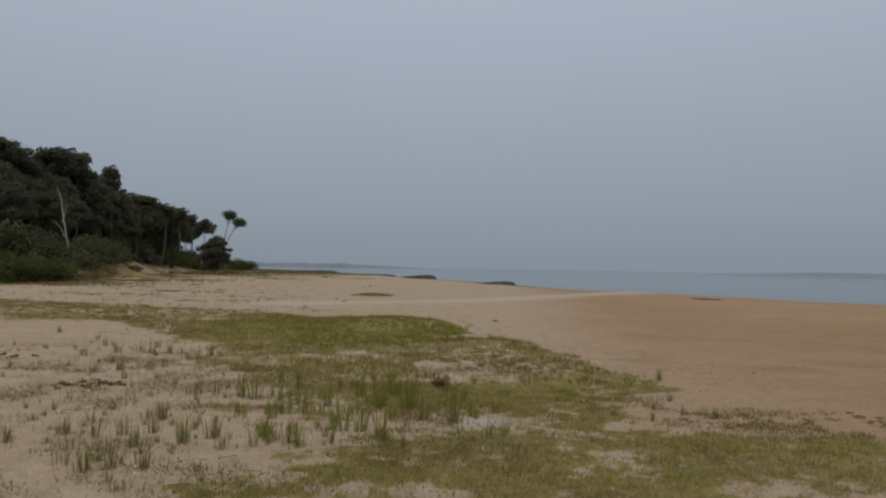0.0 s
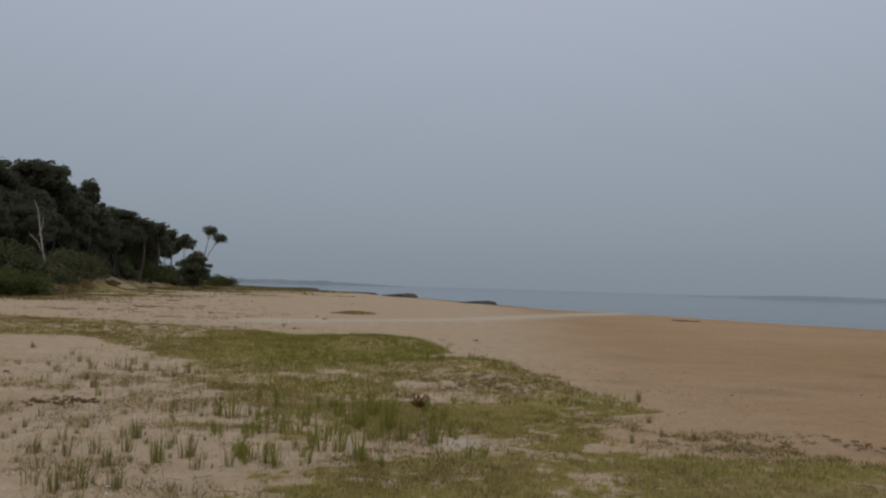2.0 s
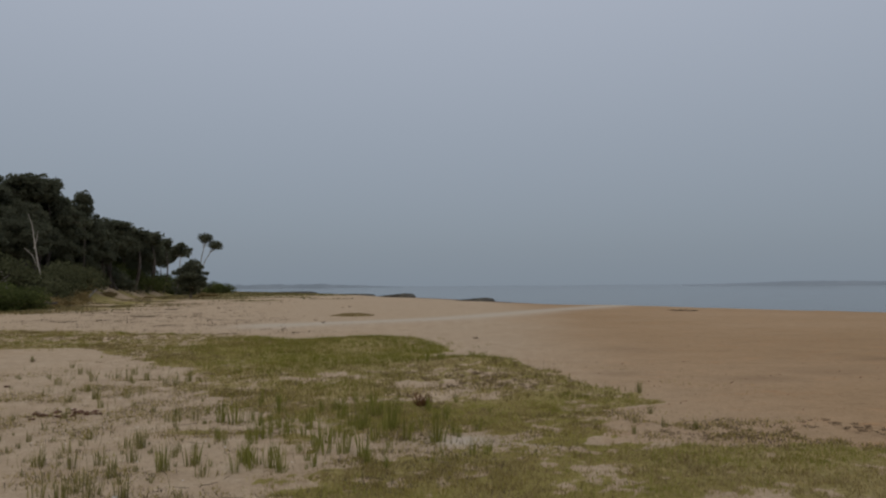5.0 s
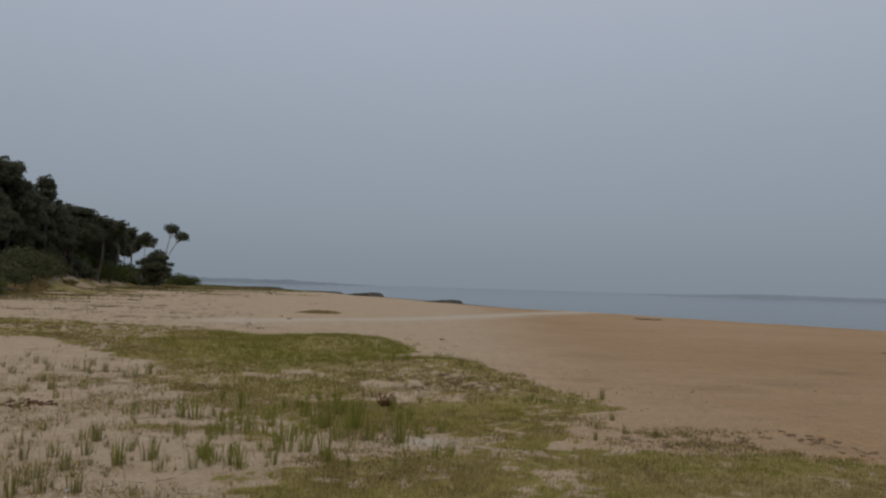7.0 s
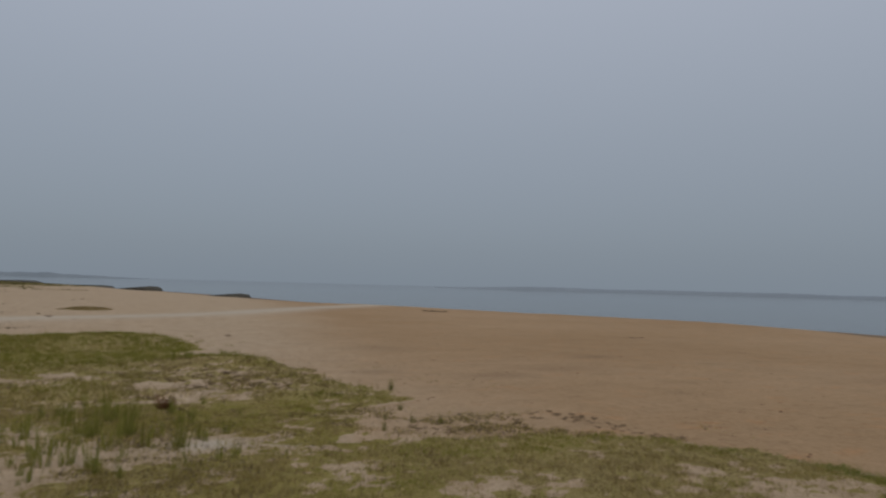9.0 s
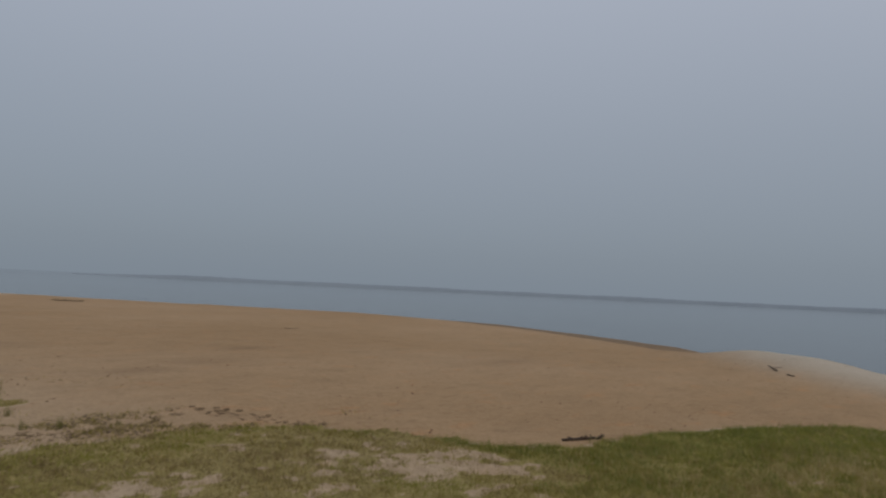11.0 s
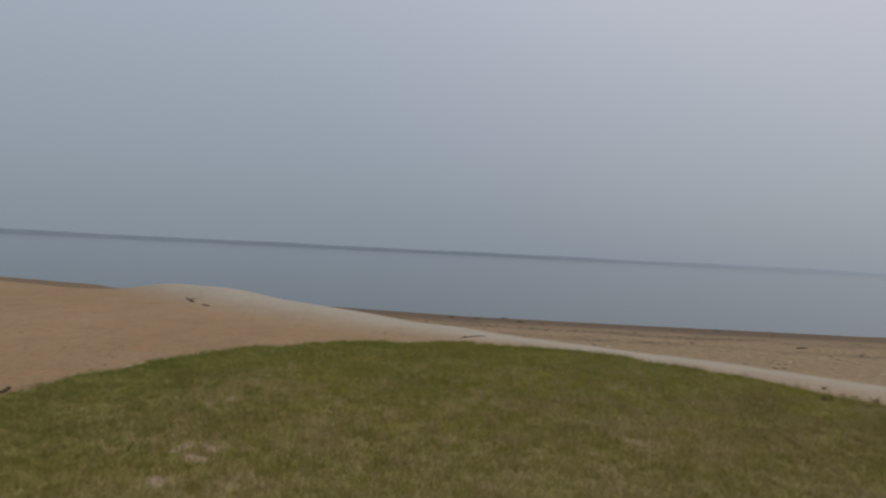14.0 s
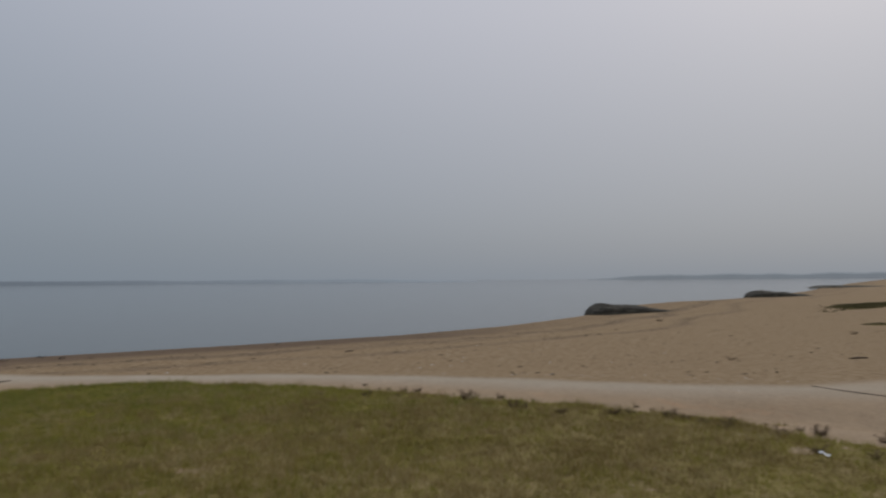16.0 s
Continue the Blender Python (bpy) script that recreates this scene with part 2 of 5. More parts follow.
DEAD_WOOD = bark_material("dead_wood", (0.20, 0.18, 0.155), (0.46, 0.42, 0.37))
DRIFT = bark_material("driftwood", (0.03, 0.022, 0.018), (0.105, 0.07, 0.05), 14.0)
RED_BARK = bark_material("reddish_bark", (0.06, 0.03, 0.021), (0.20, 0.10, 0.068), 14.0)
WEED = leaf_material("dry_weed", (0.07, 0.052, 0.034), (0.13, 0.10, 0.066), (0.21, 0.165, 0.11), scale=12.0)
STALK = leaf_material("dead_stalks", (0.09, 0.06, 0.038), (0.155, 0.108, 0.068), (0.24, 0.175, 0.115), scale=12.0)
PEAT = peat_material()
# grey-blue tones hold the painted haze of the three far shores
SHORE = painted_haze_material("hazy_shore", (0.118, 0.138, 0.16), (0.138, 0.158, 0.18), (0.30, 0.335, 0.375))
NEAR_SHORE = painted_haze_material("hazy_wooded_shore", (0.10, 0.12, 0.14), (0.125, 0.145, 0.165), (0.125, 0.145, 0.165))
FAR_POINT = painted_haze_material("hazy_headland", (0.185, 0.203, 0.218), (0.206, 0.224, 0.24), (0.206, 0.224, 0.24))

# ---- the lie of the land ----
SEA = -1.0
WATERLINE = [(-4000, 600), (-300, 335), (-110, 302), (-76, 292), (-48, 256), (-33, 222), (-17, 182), (-4, 160), (10, 116), (16, 92), (25, 75), (33, 62), (38.5, 49), (40, 38), (38.8, 28),
             (38, 19.6), (35.4, 13), (30.2, 2), (28, -4), (27, -11), (26, -20), (26.7, -28), (29.5, -39), (36, -62), (41, -88), (50, -130), (64, -178),
             (95, -290), (180, -620), (300, -1300)]
CREST = [(-4000, 560), (-310, 300), (-115, 272), (-80, 262), (-56, 226), (-40, 190), (-14, 130), (-1, 83), (7, 62), (10, 55.5), (14.4, 49.5), (19.5, 41.5), (24, 36), (27.2, 30), (27.7, 24.1), (26.4, 19.5),
         (24.9, 15.9), (23.0, 12.2), (21.3, 9.3), (21.2, 7.0), (18.9, 3.4), (16.1, 0.3), (13.9, -1.9), (12.3, -3.6), (10.2, -5.9), (8.6, -7.2), (6.5, -8.5), (3.9, -10.5),
         (2, -16), (1, -26), (4, -42), (12, -62), (20, -90), (34, -140), (48, -200), (75, -300), (150, -620), (260, -1300)]
MOUND = [(20.9, 5.5), (19.6, 3.9)]
RIDGE = [(21.3, 5.9), (18.8, 3.8), (16.2, 0.8), (14.2, -1.6), (12.6, -3.7)]
SPIT = [(12.1, -4.0), (10.2, -6.4), (8.7, -7.6), (6.4, -8.8), (3.6, -10.8), (1.6, -14)]
WHITE_LINE = [(-6, 27.5), (-2.6, 29.5), (1.3, 32.5), (4.8, 37), (9.7, 44), (15.4, 51), (19, 47)]
WOOD_EDGE = [(-90, 20), (-40, 40), (-31, 49), (-31.5, 58), (-33, 68), (-35.5, 80), (-42, 104), (-50, 148), (-60, 205), (-90, 245), (-170, 262), (-400, 290), (-4000, 480)]
TONGUE_EDGE = [(-26, 31), (-17, 27), (-12, 25.2), (-7.3, 23.4), (-3.7, 20.8), (-1.5, 22), (0, 19.2), (0.7, 17.3), (0.2, 15.6),
               (1.1, 15.4), (2, 13.4), (2.6, 10.9), (3.3, 9), (2.3, 8.7), (1.8, 6.9), (2.7, 6.9), (3.9, 6.5), (5, 5.95),
               (5.5, 5.21), (5.98, 3.96)]
RISE_EDGE = [(6.56, 3.57), (8.2, 3.33), (9.36, 2.9), (10.42, 2.32), (11.68, 0.68), (12.16, -1.35), (11.58, -3.28), (10.52, -4.54), (9.2, -5.5),
               (7.95, -6.15), (6.35, -6.75), (5.15, -7.5), (3.85, -7.9), (2.95, -7.4), (1, -7.8), (-3, -7), (-5, -2), (-3, 2.5),
               (-1.7, 4.2), (-1.6, 5.2), (-1.1, 5.9), (-0.8, 6.4), (-1.2, 6.9), (-1.9, 7.5), (-2.0, 8.5), (-2.5, 9.8), (-3.9, 11), (-4.5, 13.6),
               (-9, 18.6), (-12, 18.2), (-24, 22)]
TURF_EDGE = TONGUE_EDGE + RISE_EDGE


def away(x, y, line):
    """Distance of points from a broken line."""
    best = np.full(x.shape, 1e9)
    for (ax, ay), (bx, by) in zip(line, line[1:]):
        dx, dy = bx - ax, by - ay
        s = np.clip(((x - ax) * dx + (y - ay) * dy) / (dx * dx + dy * dy), 0, 1)
        best = np.minimum(best, np.hypot(x - ax - s * dx, y - ay - s * dy))
    return best


def within(x, y, ring):
    """Whether points lie in a closed ring."""
    odd = np.zeros(x.shape, bool)
    for (ax, ay), (bx, by) in zip(ring, ring[1:] + ring[:1]):
        cross = (ay > y) != (by > y)
        odd ^= cross & (x < (bx - ax) * (y - ay) / ((by - ay) or 1e-9) + ax)
    return odd


def hash01(i, j, k):
    v = np.sin(i * 127.1 + j * 311.7 + k * 74.7) * 43758.5453
    return v - np.floor(v)


def wobble(x, y, scale, k=0):
    """Smooth noise from -1 to 1, at two octaves."""
    out = 0
    for o, gain in ((1.0, 0.68), (2.3, 0.32)):
        u, v = x * scale * o + 91.3 * k, y * scale * o - 57.1 * k
        i, j = np.floor(u), np.floor(v)
        f, g = u - i, v - j
        f, g = f * f * (3 - 2 * f), g * g * (3 - 2 * g)
        a, b = hash01(i, j, k), hash01(i + 1, j, k)
        c, d = hash01(i, j + 1, k), hash01(i + 1, j + 1, k)
        out = out + gain * (2 * (a + (b - a) * f + (c - a + (a - b - c + d) * f) * g) - 1)
    return out


def step(a, b, v):
    s = np.clip((v - a) / (b - a), 0, 1)
    return s * s * (3 - 2 * s)


def land(x, y):
    """Height of the ground."""
    x, y = np.asarray(x, float), np.asarray(y, float)
    dc, dw = away(x, y, CREST), away(x, y, WATERLINE)
    ashore = within(x, y, WATERLINE + [(-4000, -1300), (-4000, 1300)])
    on_top = within(x, y, CREST + [(-4000, -1300), (-4000, 1300)])
    u = dc / (dc + dw + 1e-6)
    slope = -0.55 * step(0, 0.34, u) - 0.45 * u
    flat = step(7, 11, y) * step(48, 24, y)                     # the northern crest rounds off gently before it drops to the water
    slope = slope + flat * (0.55 * step(0, 0.34, u) + 0.45 * u - 0.2 * np.minimum(u / 0.3, 1) - 0.8 * step(0.3, 0.75, u) * np.maximum(u, 0.3))
    z = np.where(on_top, 0.0, np.where(ashore, slope, -1.0 - np.minimum(0.06 * dw, 4.0)))
    r = np.hypot(x, y)
    z = z + np.where(ashore, step(0.3, 5.0, dw) * 0.035 * wobble(x, y, 0.35, 1) * step(2, 7, r) + 0.012 * step(0.3, 3.0, dw) * wobble(x, y, 1.4, 2), 0)
    z = z + 0.19 * np.exp(-(away(x, y, MOUND) / 1.55) ** 2) + 0.055 * np.exp(-(away(x, y, RIDGE[:4]) / 1.1) ** 2) + 0.09 * np.exp(-(away(x, y, RIDGE[:3]) / 1.1) ** 2) + 0.02 * np.exp(-(away(x, y, SPIT) / 0.9) ** 2)
    z = z + 0.05 * np.exp(-(np.hypot(x - 17.4, y - 2.2) / 1.2) ** 2)
    z = z + 0.05 * np.exp(-(away(x, y, WHITE_LINE) / 2.5) ** 2)
    # a shallow gully behind the southern end of the turf
    z = z - 0.13 * np.exp(-(away(x, y, [(4.4, -8.3), (3.4, -8.75), (2.5, -8.95), (1.2, -8.9), (-1.0, -8.6)]) / 0.55) ** 2)
    # low hummocks at the tip of the turf tongue and along its eastern rim
    z = z + 0.15 * np.exp(-((x + 1.4) / 1.5) ** 2 - ((y - 19.0) / 1.3) ** 2) + 0.10 * np.exp(-((x - 0.9) / 1.0) ** 2 - ((y - 13.9) / 0.7) ** 2) + 0.06 * np.exp(-((x + 4.0) / 2.0) ** 2 - ((y - 17.5) / 1.2) ** 2)
    z = z + 0.14 * np.exp(-((x + 3.6) / 1.2) ** 2 - ((y - 36.0) / 1.2) ** 2) + 0.16 * np.exp(-((x - 17.3) / 2.4) ** 2 - ((y + 56.0) / 4.0) ** 2)
    z = z + 0.42 * np.exp(-((x - 30) / 9) ** 2 - ((y + 62) / 13) ** 2)
    # the wooded bank
    dn = away(x, y, WOOD_EDGE)
    wood = within(x, y, WOOD_EDGE + [(-4000, 1300), (-4000, 20)])
    z = z + np.where(wood, 2.2 * step(0, 7, dn) + 0.9 * step(7, 45, dn), 0) + np.where(wood, 0.25 * step(0, 3, dn) * wobble(x, y, 0.22, 3), 0)
    return z


BARE = [(0.40, 7.08, 0.36, 1.35), (1.25, 6.9, 0.3, 0.35), (0.75, 11.6, 0.75, 0.62), (1.6, 10.7, 0.45, 0.55), (0.0, 11.0, 0.5, 0.45), (-1.9, 12.1, 0.45, 0.6), (-1.2, 11.9, 0.35, 0.4), (0.15, 15.5, 0.32, 0.8),
        (-0.6, 6.95, 0.3, 0.35), (0.0, 6.9, 0.35, 0.45), (-1.5, 8.2, 0.3, 0.3), (0.8, 6.3, 0.22, 0.5), (1.36, 5.5, 0.3, 0.6), (-0.1, 5.45, 0.2, 0.4), (1.6, 5.95, 0.25, 0.5),
        (2.4, 5.1, 0.35, 0.55), (2.95, 4.8, 0.35, 0.55), (3.5, 4.4, 0.5, 0.3), (4.2, 4.3, 0.6, 0.27), (4.9, 3.9, 0.7, 0.3), (5.4, 3.5, 0.4, 0.26), (2.3, 7.9, 0.5, 0.6), (2.6, 6.9, 0.4, 0.4),
        (-1.58, 8.58, 0.22, 0.5), (-0.74, 7.4, 0.24, 0.5), (-0.2, 7.3, 0.3, 0.6), (-0.03, 6.89, 0.25, 0.6), (-0.5, 6.8, 0.35, 0.5), (-1.07, 6.9, 0.22, 0.5), (0.23, 9.76, 0.4, 0.45), (0.5, 10.34, 0.45, 0.5),
        (-1.05, 5.78, 0.22, 0.5), (-0.6, 5.04, 0.16, 0.4), (-0.11, 4.89, 0.22, 0.5), (-0.76, 4.87, 0.2, 0.5), (-1.3, 5.38, 0.25, 0.5), (8.0, 3.15, 0.22, 0.8), (-1.9, 11.8, 0.4, 0.4),
        (3.41, -7.14, 0.16, 0.3), (2.75, -6.44, 0.16, 0.25), (2.6, -6.95, 0.2, 0.3), (2.75, -5.1, 0.14, 0.22), (3.13, -7.55, 0.16, 0.3)]


def turf_cover(x, y):
    """How closely turf covers the ground, 0 to 1: ragged patches at several sizes."""
    n1, n2, n3 = wobble(x, y, 0.75, 5), wobble(x, y, 2.4, 6), wobble(x, y, 5.5, 7)
    west = x < 5.6
    fray = np.where(west, 1.6, 0.8)
    inner = within(x + fray * (0.20 * n2 + 0.10 * n3), y + fray * (0.20 * n1 + 0.08 * n3), TURF_EDGE)
    edge = away(x, y, TURF_EDGE)
    base = 0.74 + 0.16 * np.maximum(step(5.2, 6.4, x), step(2.6, 4.2, x) * step(3.8, 2.6, y)) - 0.24 * np.exp(-edge / 0.6) * west * (x < 0) * (y > 9.0)
    base = base + 0.30 * step(13.0, 14.4, y) * step(-7.5, -4.5, x) - 0.18 * step(-4, -7, x)
    # olive meadows between the bare patches
    base = base + 0.26 * np.exp(-((x - 1.0) / 1.3) ** 2 - ((y - 9.1) / 0.9) ** 2) + 0.24 * np.exp(-((x + 1.9) / 1.4) ** 2 - ((y - 10.6) / 0.8) ** 2)
    base = base + 0.13 * step(6.7, 6.2, y) * (y > 2.5) - 0.28 * np.exp(-edge / 0.55) * (x < 0.3) * (y < 9.0) * (y > 2.5) - 0.08 * np.exp(-((x + 0.5) / 1.6) ** 2 - ((y - 7.4) / 0.6) ** 2)
    # a close green rim on the eastern side and on the northern tongue
    rim = np.exp(-(edge / 1.3) ** 2) * (step(5.6, 6.6, x) + 0.8 * (y > 13.0) * (x > -6))
    rim = np.maximum(rim, 0.85 * np.exp(-(edge / 0.55) ** 2) * step(0.6, 1.2, x) * (y > 4))
    lush = step(9.0, 11.0, x) * step(4.2, 0.5, np.abs(y - 0.5))
    base = np.maximum(base, 0.55 + 0.45 * np.clip(np.maximum(rim, lush), 0, 1))
    base = np.maximum(base, 0.76 * step(1.0, -1.0, y) * step(0.5, 2.5, x) * (y > -7.4))
    base = base + 0.22 * np.exp(-((x + 0.35) / 0.75) ** 2 - ((y - 5.35) / 0.28) ** 2) + 0.15 * np.exp(-((x - 0.1) / 0.6) ** 2 - ((y - 6.1) / 0.25) ** 2)
    base = base - np.where(west & (y > 2.5), 0.0, 0.17 + 0.50 * dry_seam(x, y)) * dry_flecks(x, y)
    base = base + step(-3.5, -5.5, y) * step(6.2, 5.2, x) * (0.08 - 0.14 * np.exp(-edge / 0.4))
    for bx, by, br, deep in BARE:
        base = base - 0.62 * deep * np.exp(-(np.hypot((x - bx) * 0.75, y - by) / br) ** 2)
    fine = np.where(west & (y > 2.5), 1.0, 0.45)
    rough = 0.40 * n1 + 0.60 * n2 + (0.35 + 0.55 * fine) * n3 + 0.75 * fine * wobble(x, y, 10.0, 9) + 0.5 * fine * wobble(x, y, 19.0, 10)
    soft = np.where(west & (y > 2.5), 0.62, 0.34)
    cover = np.where(inner, step(-soft, soft, (base - 0.5) * 1.45 + np.where(west & (y > 2.5), 0.66, 0.50) * rough), 0.0)
    # thin stray turf in the sand along the western fringe
    stray = 0.4 * np.exp(-edge / 0.45) * (x < 3.5) * (y > 4) * (x < 0.1 * y) * step(-0.05, 0.5, 0.6 * n2 + 0.6 * n3)
    stray = np.maximum(stray, 0.8 * np.exp(-((x + 2.5) / 0.42) ** 2 - ((y - 7.65) / 0.2) ** 2))
    return np.maximum(cover, np.where(inner, 0, stray))


def dry_seam(x, y):
    """A low bare lip that curves through the eastern turf."""
    return np.exp(-(away(x, y, [(4.98, 1.07), (5.38, 1.27), (5.93, 1.49), (6.3, 1.7), (7.14, 1.60), (7.78, 1.40), (8.35, 1.13), (8.86, 0.70)]) / 0.24) ** 2) * (1 - 0.5 * step(7.4, 8.4, x)) * step(-0.2, 0.4, 0.6 * wobble(x, y, 6.0, 90) + 0.6 * wobble(x, y, 13.0, 91))


def dry_flecks(x, y):
    """Where dead straw lies in the eastern turf, in flecks a hand's width across."""
    zone = 0.9 * step(10.2, 7.6, x + 0.35 * y) * step(2.5, 1.0, y)
    for dx, dy, dr in ((7.8, -4.7, 0.35), (6.95, -4.55, 0.35), (6.5, -2.7, 0.45), (5.8, -2.35, 0.4), (5.5, -2.95, 0.35), (4.6, -5.0, 0.5), (3.4, -6.0, 0.5), (6.35, -3.2, 0.35), (8.15, -2.0, 0.35)):
        zone = np.maximum(zone, 1.5 * np.exp(-(np.hypot(x - dx, y - dy) / dr) ** 2))
    seam = dry_seam(x, y)
    patch = 0.22 * wobble(x, y, 0.9, 28) + 0.40 * wobble(x, y, 3.2, 22) + 0.60 * wobble(x, y, 8.0, 24) + 0.40 * wobble(x, y, 15.0, 29)
    return np.clip(zone, 0, 1) * step(0.06, 0.40, patch + 0.25 * (zone > 1.0) + 0.45 * seam) + 0.5 * seam * step(-0.2, 0.3, patch)


def far_turf(x, y):
    """Grassy flats and pads beyond the near turf."""
    n1 = wobble(x, y, 0.5, 8)
    c = np.zeros(np.shape(x))
    for ax, ay, sx, sy in ((-3.6, 36, 0.95, 1.5), (-26, 150, 13, 40), (-16, 122, 6, 5), (-20, 101, 5, 3), (-40, 170, 14, 30), 
                           (-20, 79, 5, 2.5), (-27, 96, 5, 8), (-45, 205, 16, 40), (-64, 245, 22, 25), (-33, 130, 12, 30), (-12, 86, 4, 1.5), (17.3, -56, 2.4, 5.5), (10.9, -36.8, 0.9, 0.5)):
        c = np.maximum(c, np.exp(-((x - ax) / sx) ** 2 - ((y - ay) / sy) ** 2) * 1.25)
    return np.clip((c - 0.4 + 0.5 * n1) * 1.6, 0, 1) * (c > 0.12)


def mesh_object(name, verts, faces, mat, parent=None):
    me = bpy.data.meshes.new(name)
    me.from_pydata(verts, [], faces)
    me.materials.append(mat)
    ob = new(name, me)
    ob.parent = parent
    return ob


def smooth(ob):
    ob.data.polygons.foreach_set("use_smooth", np.ones(len(ob.data.polygons), bool))


def build_ground():
    rings = [0.0]
    r = 0.6
    while r < 4200:
        rings.append(r)
        r += max(0.09, r * 0.011) if r < 32 else (r * 0.018 if r < 140 else r * 0.06)
    rings = np.array(rings[1:])
    az = np.concatenate([np.arange(40, -172, -0.4), np.arange(-172, -320, -2.0)])
    a, d = np.meshgrid(np.radians(az), rings)
    x, y = (-np.sin(a) * d).ravel(), (np.cos(a) * d).ravel()
    x, y = np.append(x, 0.0), np.append(y, 0.0)
    z = land(x, y)
    nr, na = len(rings), len(az)
    idx = np.arange(nr * na).reshape(nr, na)
    nxt = np.roll(idx, -1, axis=1)
    quads = np.stack([idx[:-1], idx[1:], nxt[1:], nxt[:-1]], -1).reshape(-1, 4)
    fan = [(nr * na, int(i), int(j)) for i, j in zip(idx[0], nxt[0])]
    ob = mesh_object("ground", np.stack([x, y, z], -1).tolist(), quads.tolist() + fan, SAND)
    smooth(ob)
    dc, dw = away(x, y, CREST), away(x, y, WATERLINE)
    on_top = within(x, y, CREST + [(-4000, -1300), (-4000, 1300)])
    n1, n2 = wobble(x, y, 0.4, 11), wobble(x, y, 0.12, 12)
    cover, far = turf_cover(x, y), far_turf(x, y)
    wood = within(x, y, WOOD_EDGE + [(-4000, 1300), (-4000, 20)])
    # the spit's white drops below x = 9: shade put into the colour
    white = np.maximum(np.exp(-(away(x, y, RIDGE) / 1.2) ** 2), (0.75 + 0.25 * step(3.0, 9.0, x)) * np.exp(-(away(x, y, SPIT) / 1.15) ** 2))
    # strip towards the turf kept greyer, its shade put into the colour
    strip = on_top * (y < -3.0) * (x > 0) * step(13.5, 12.0, np.hypot(x, y))
    white = np.maximum(white, 0.28 * strip)
    white = np.maximum(white, 0.85 * np.exp(-(away(x, y, WHITE_LINE) / 1.5) ** 2))
    white = np.maximum(white, np.where(~on_top & (y < 3), 0.5 * np.exp(-((dc - 1.3) / 1.0) ** 2) * step(-0.1, 0.5, wobble(x, y, 0.9, 92) + 0.6 * wobble(x, y, 2.6, 93)), 0))
    near_pale = step(5.0, -1.0, x - 0.10 * y + 1.5 * n1)
    turf = within(x, y, TURF_EDGE)
    pale = np.clip(np.maximum(near_pale, turf * 0.8) + 0.15 * n1, 0, 1)
    shell = np.where(~on_top, step(-0.1, 0.7, dc), 0.0) * step(5, 3, y)
    damp = np.where(~on_top, np.exp(-(np.maximum(dw - np.where(y < -4, 1.9, 2.7) + 1.0 * n1, 0) / 1.4) ** 2) * (1 - 0.75 * step(-16, -34, y)), 0.0)
    thatch = np.clip(np.maximum(np.where(x < 5.6, 1.25 * cover - 0.38, cover * 0.9), far * 0.8), 0, 1)
    litter = np.exp(-(away(x, y, WOOD_EDGE) / 8.0) ** 2) * np.clip(0.45 + 0.8 * wobble(x, y, 0.3, 81) + 0.4 * wobble(x, y, 1.1, 82), 0, 0.8)
    thatch = np.maximum(thatch, np.where(y > 38, litter, 0))
    thatch = np.maximum(thatch, np.where(wood, step(6, 12, away(x, y, WOOD_EDGE) + 2.5 * n1), 0))
    stain = np.zeros(len(x))
    for sx, sy, sr in ((5.6, 11.3, 0.55), (7.2, 12.0, 0.8), (5.1, 16.6, 0.7), (9.5, 14.0, 0.7), (3.4, 12.0, 0.4), (13.0, 9.0, 0.8)):
        stain = np.maximum(stain, 0.32 * np.exp(-((x - sx) / sr / 1.3) ** 2 - ((y - sy) / sr / 0.7) ** 2) * (0.8 + 0.5 * n1))
    verdure = np.clip(0.35 + 0.6 * step(4.5, 8.5, x) + 0.5 * wobble(x, y, 0.6, 23) - 0.75 * dry_flecks(x, y), 0, 1)
    tide = np.where(~on_top & (y < 6), np.exp(-((dw - 4.6 + 1.2 * n1) / 0.7) ** 2) + 0.7 * np.exp(-((dw - 8.0 + 1.5 * n2) / 0.5) ** 2), 0.0) * (0.6 + 0.5 * wobble(x, y, 0.9, 13))
    tide = np.maximum(tide, np.where(~on_top & (y > 6), 0.85 * step(0.1, 0.9, dc) * step(55, 20, y), 0.0))
    white = np.maximum(white * (1 - 0.6 * turf), 0.9 * np.exp(-((x - 0.42) / 0.34) ** 2 - ((y - 7.05) / 0.26) ** 2) + 0.6 * np.exp(-((x - 1.25) / 0.3) ** 2 - ((y - 6.9) / 0.15) ** 2))
    for name, v in (("white", white), ("pale", pale), ("shell", shell), ("damp", damp), ("thatch", thatch), ("stain", stain), ("verdure", verdure), ("tide", tide)):
        ob.data.attributes.new(name, "FLOAT", "POINT").data.foreach_set("value", np.clip(v, 0, 1).astype(np.float32))
    return tagged(ob, "pale and tan beach sand with patches of thin turf", "ground", kind="structure")


def build_sea():
    n = 96
    ring = [(4800 * math.cos(2 * math.pi * k / n), 4800 * math.sin(2 * math.pi * k / n), SEA) for k in range(n)]
    ob = mesh_object("water", ring, [tuple(range(n))], WATER)
    return tagged(ob, "calm grey-blue sea water with faint ripples", "sea", kind="structure")


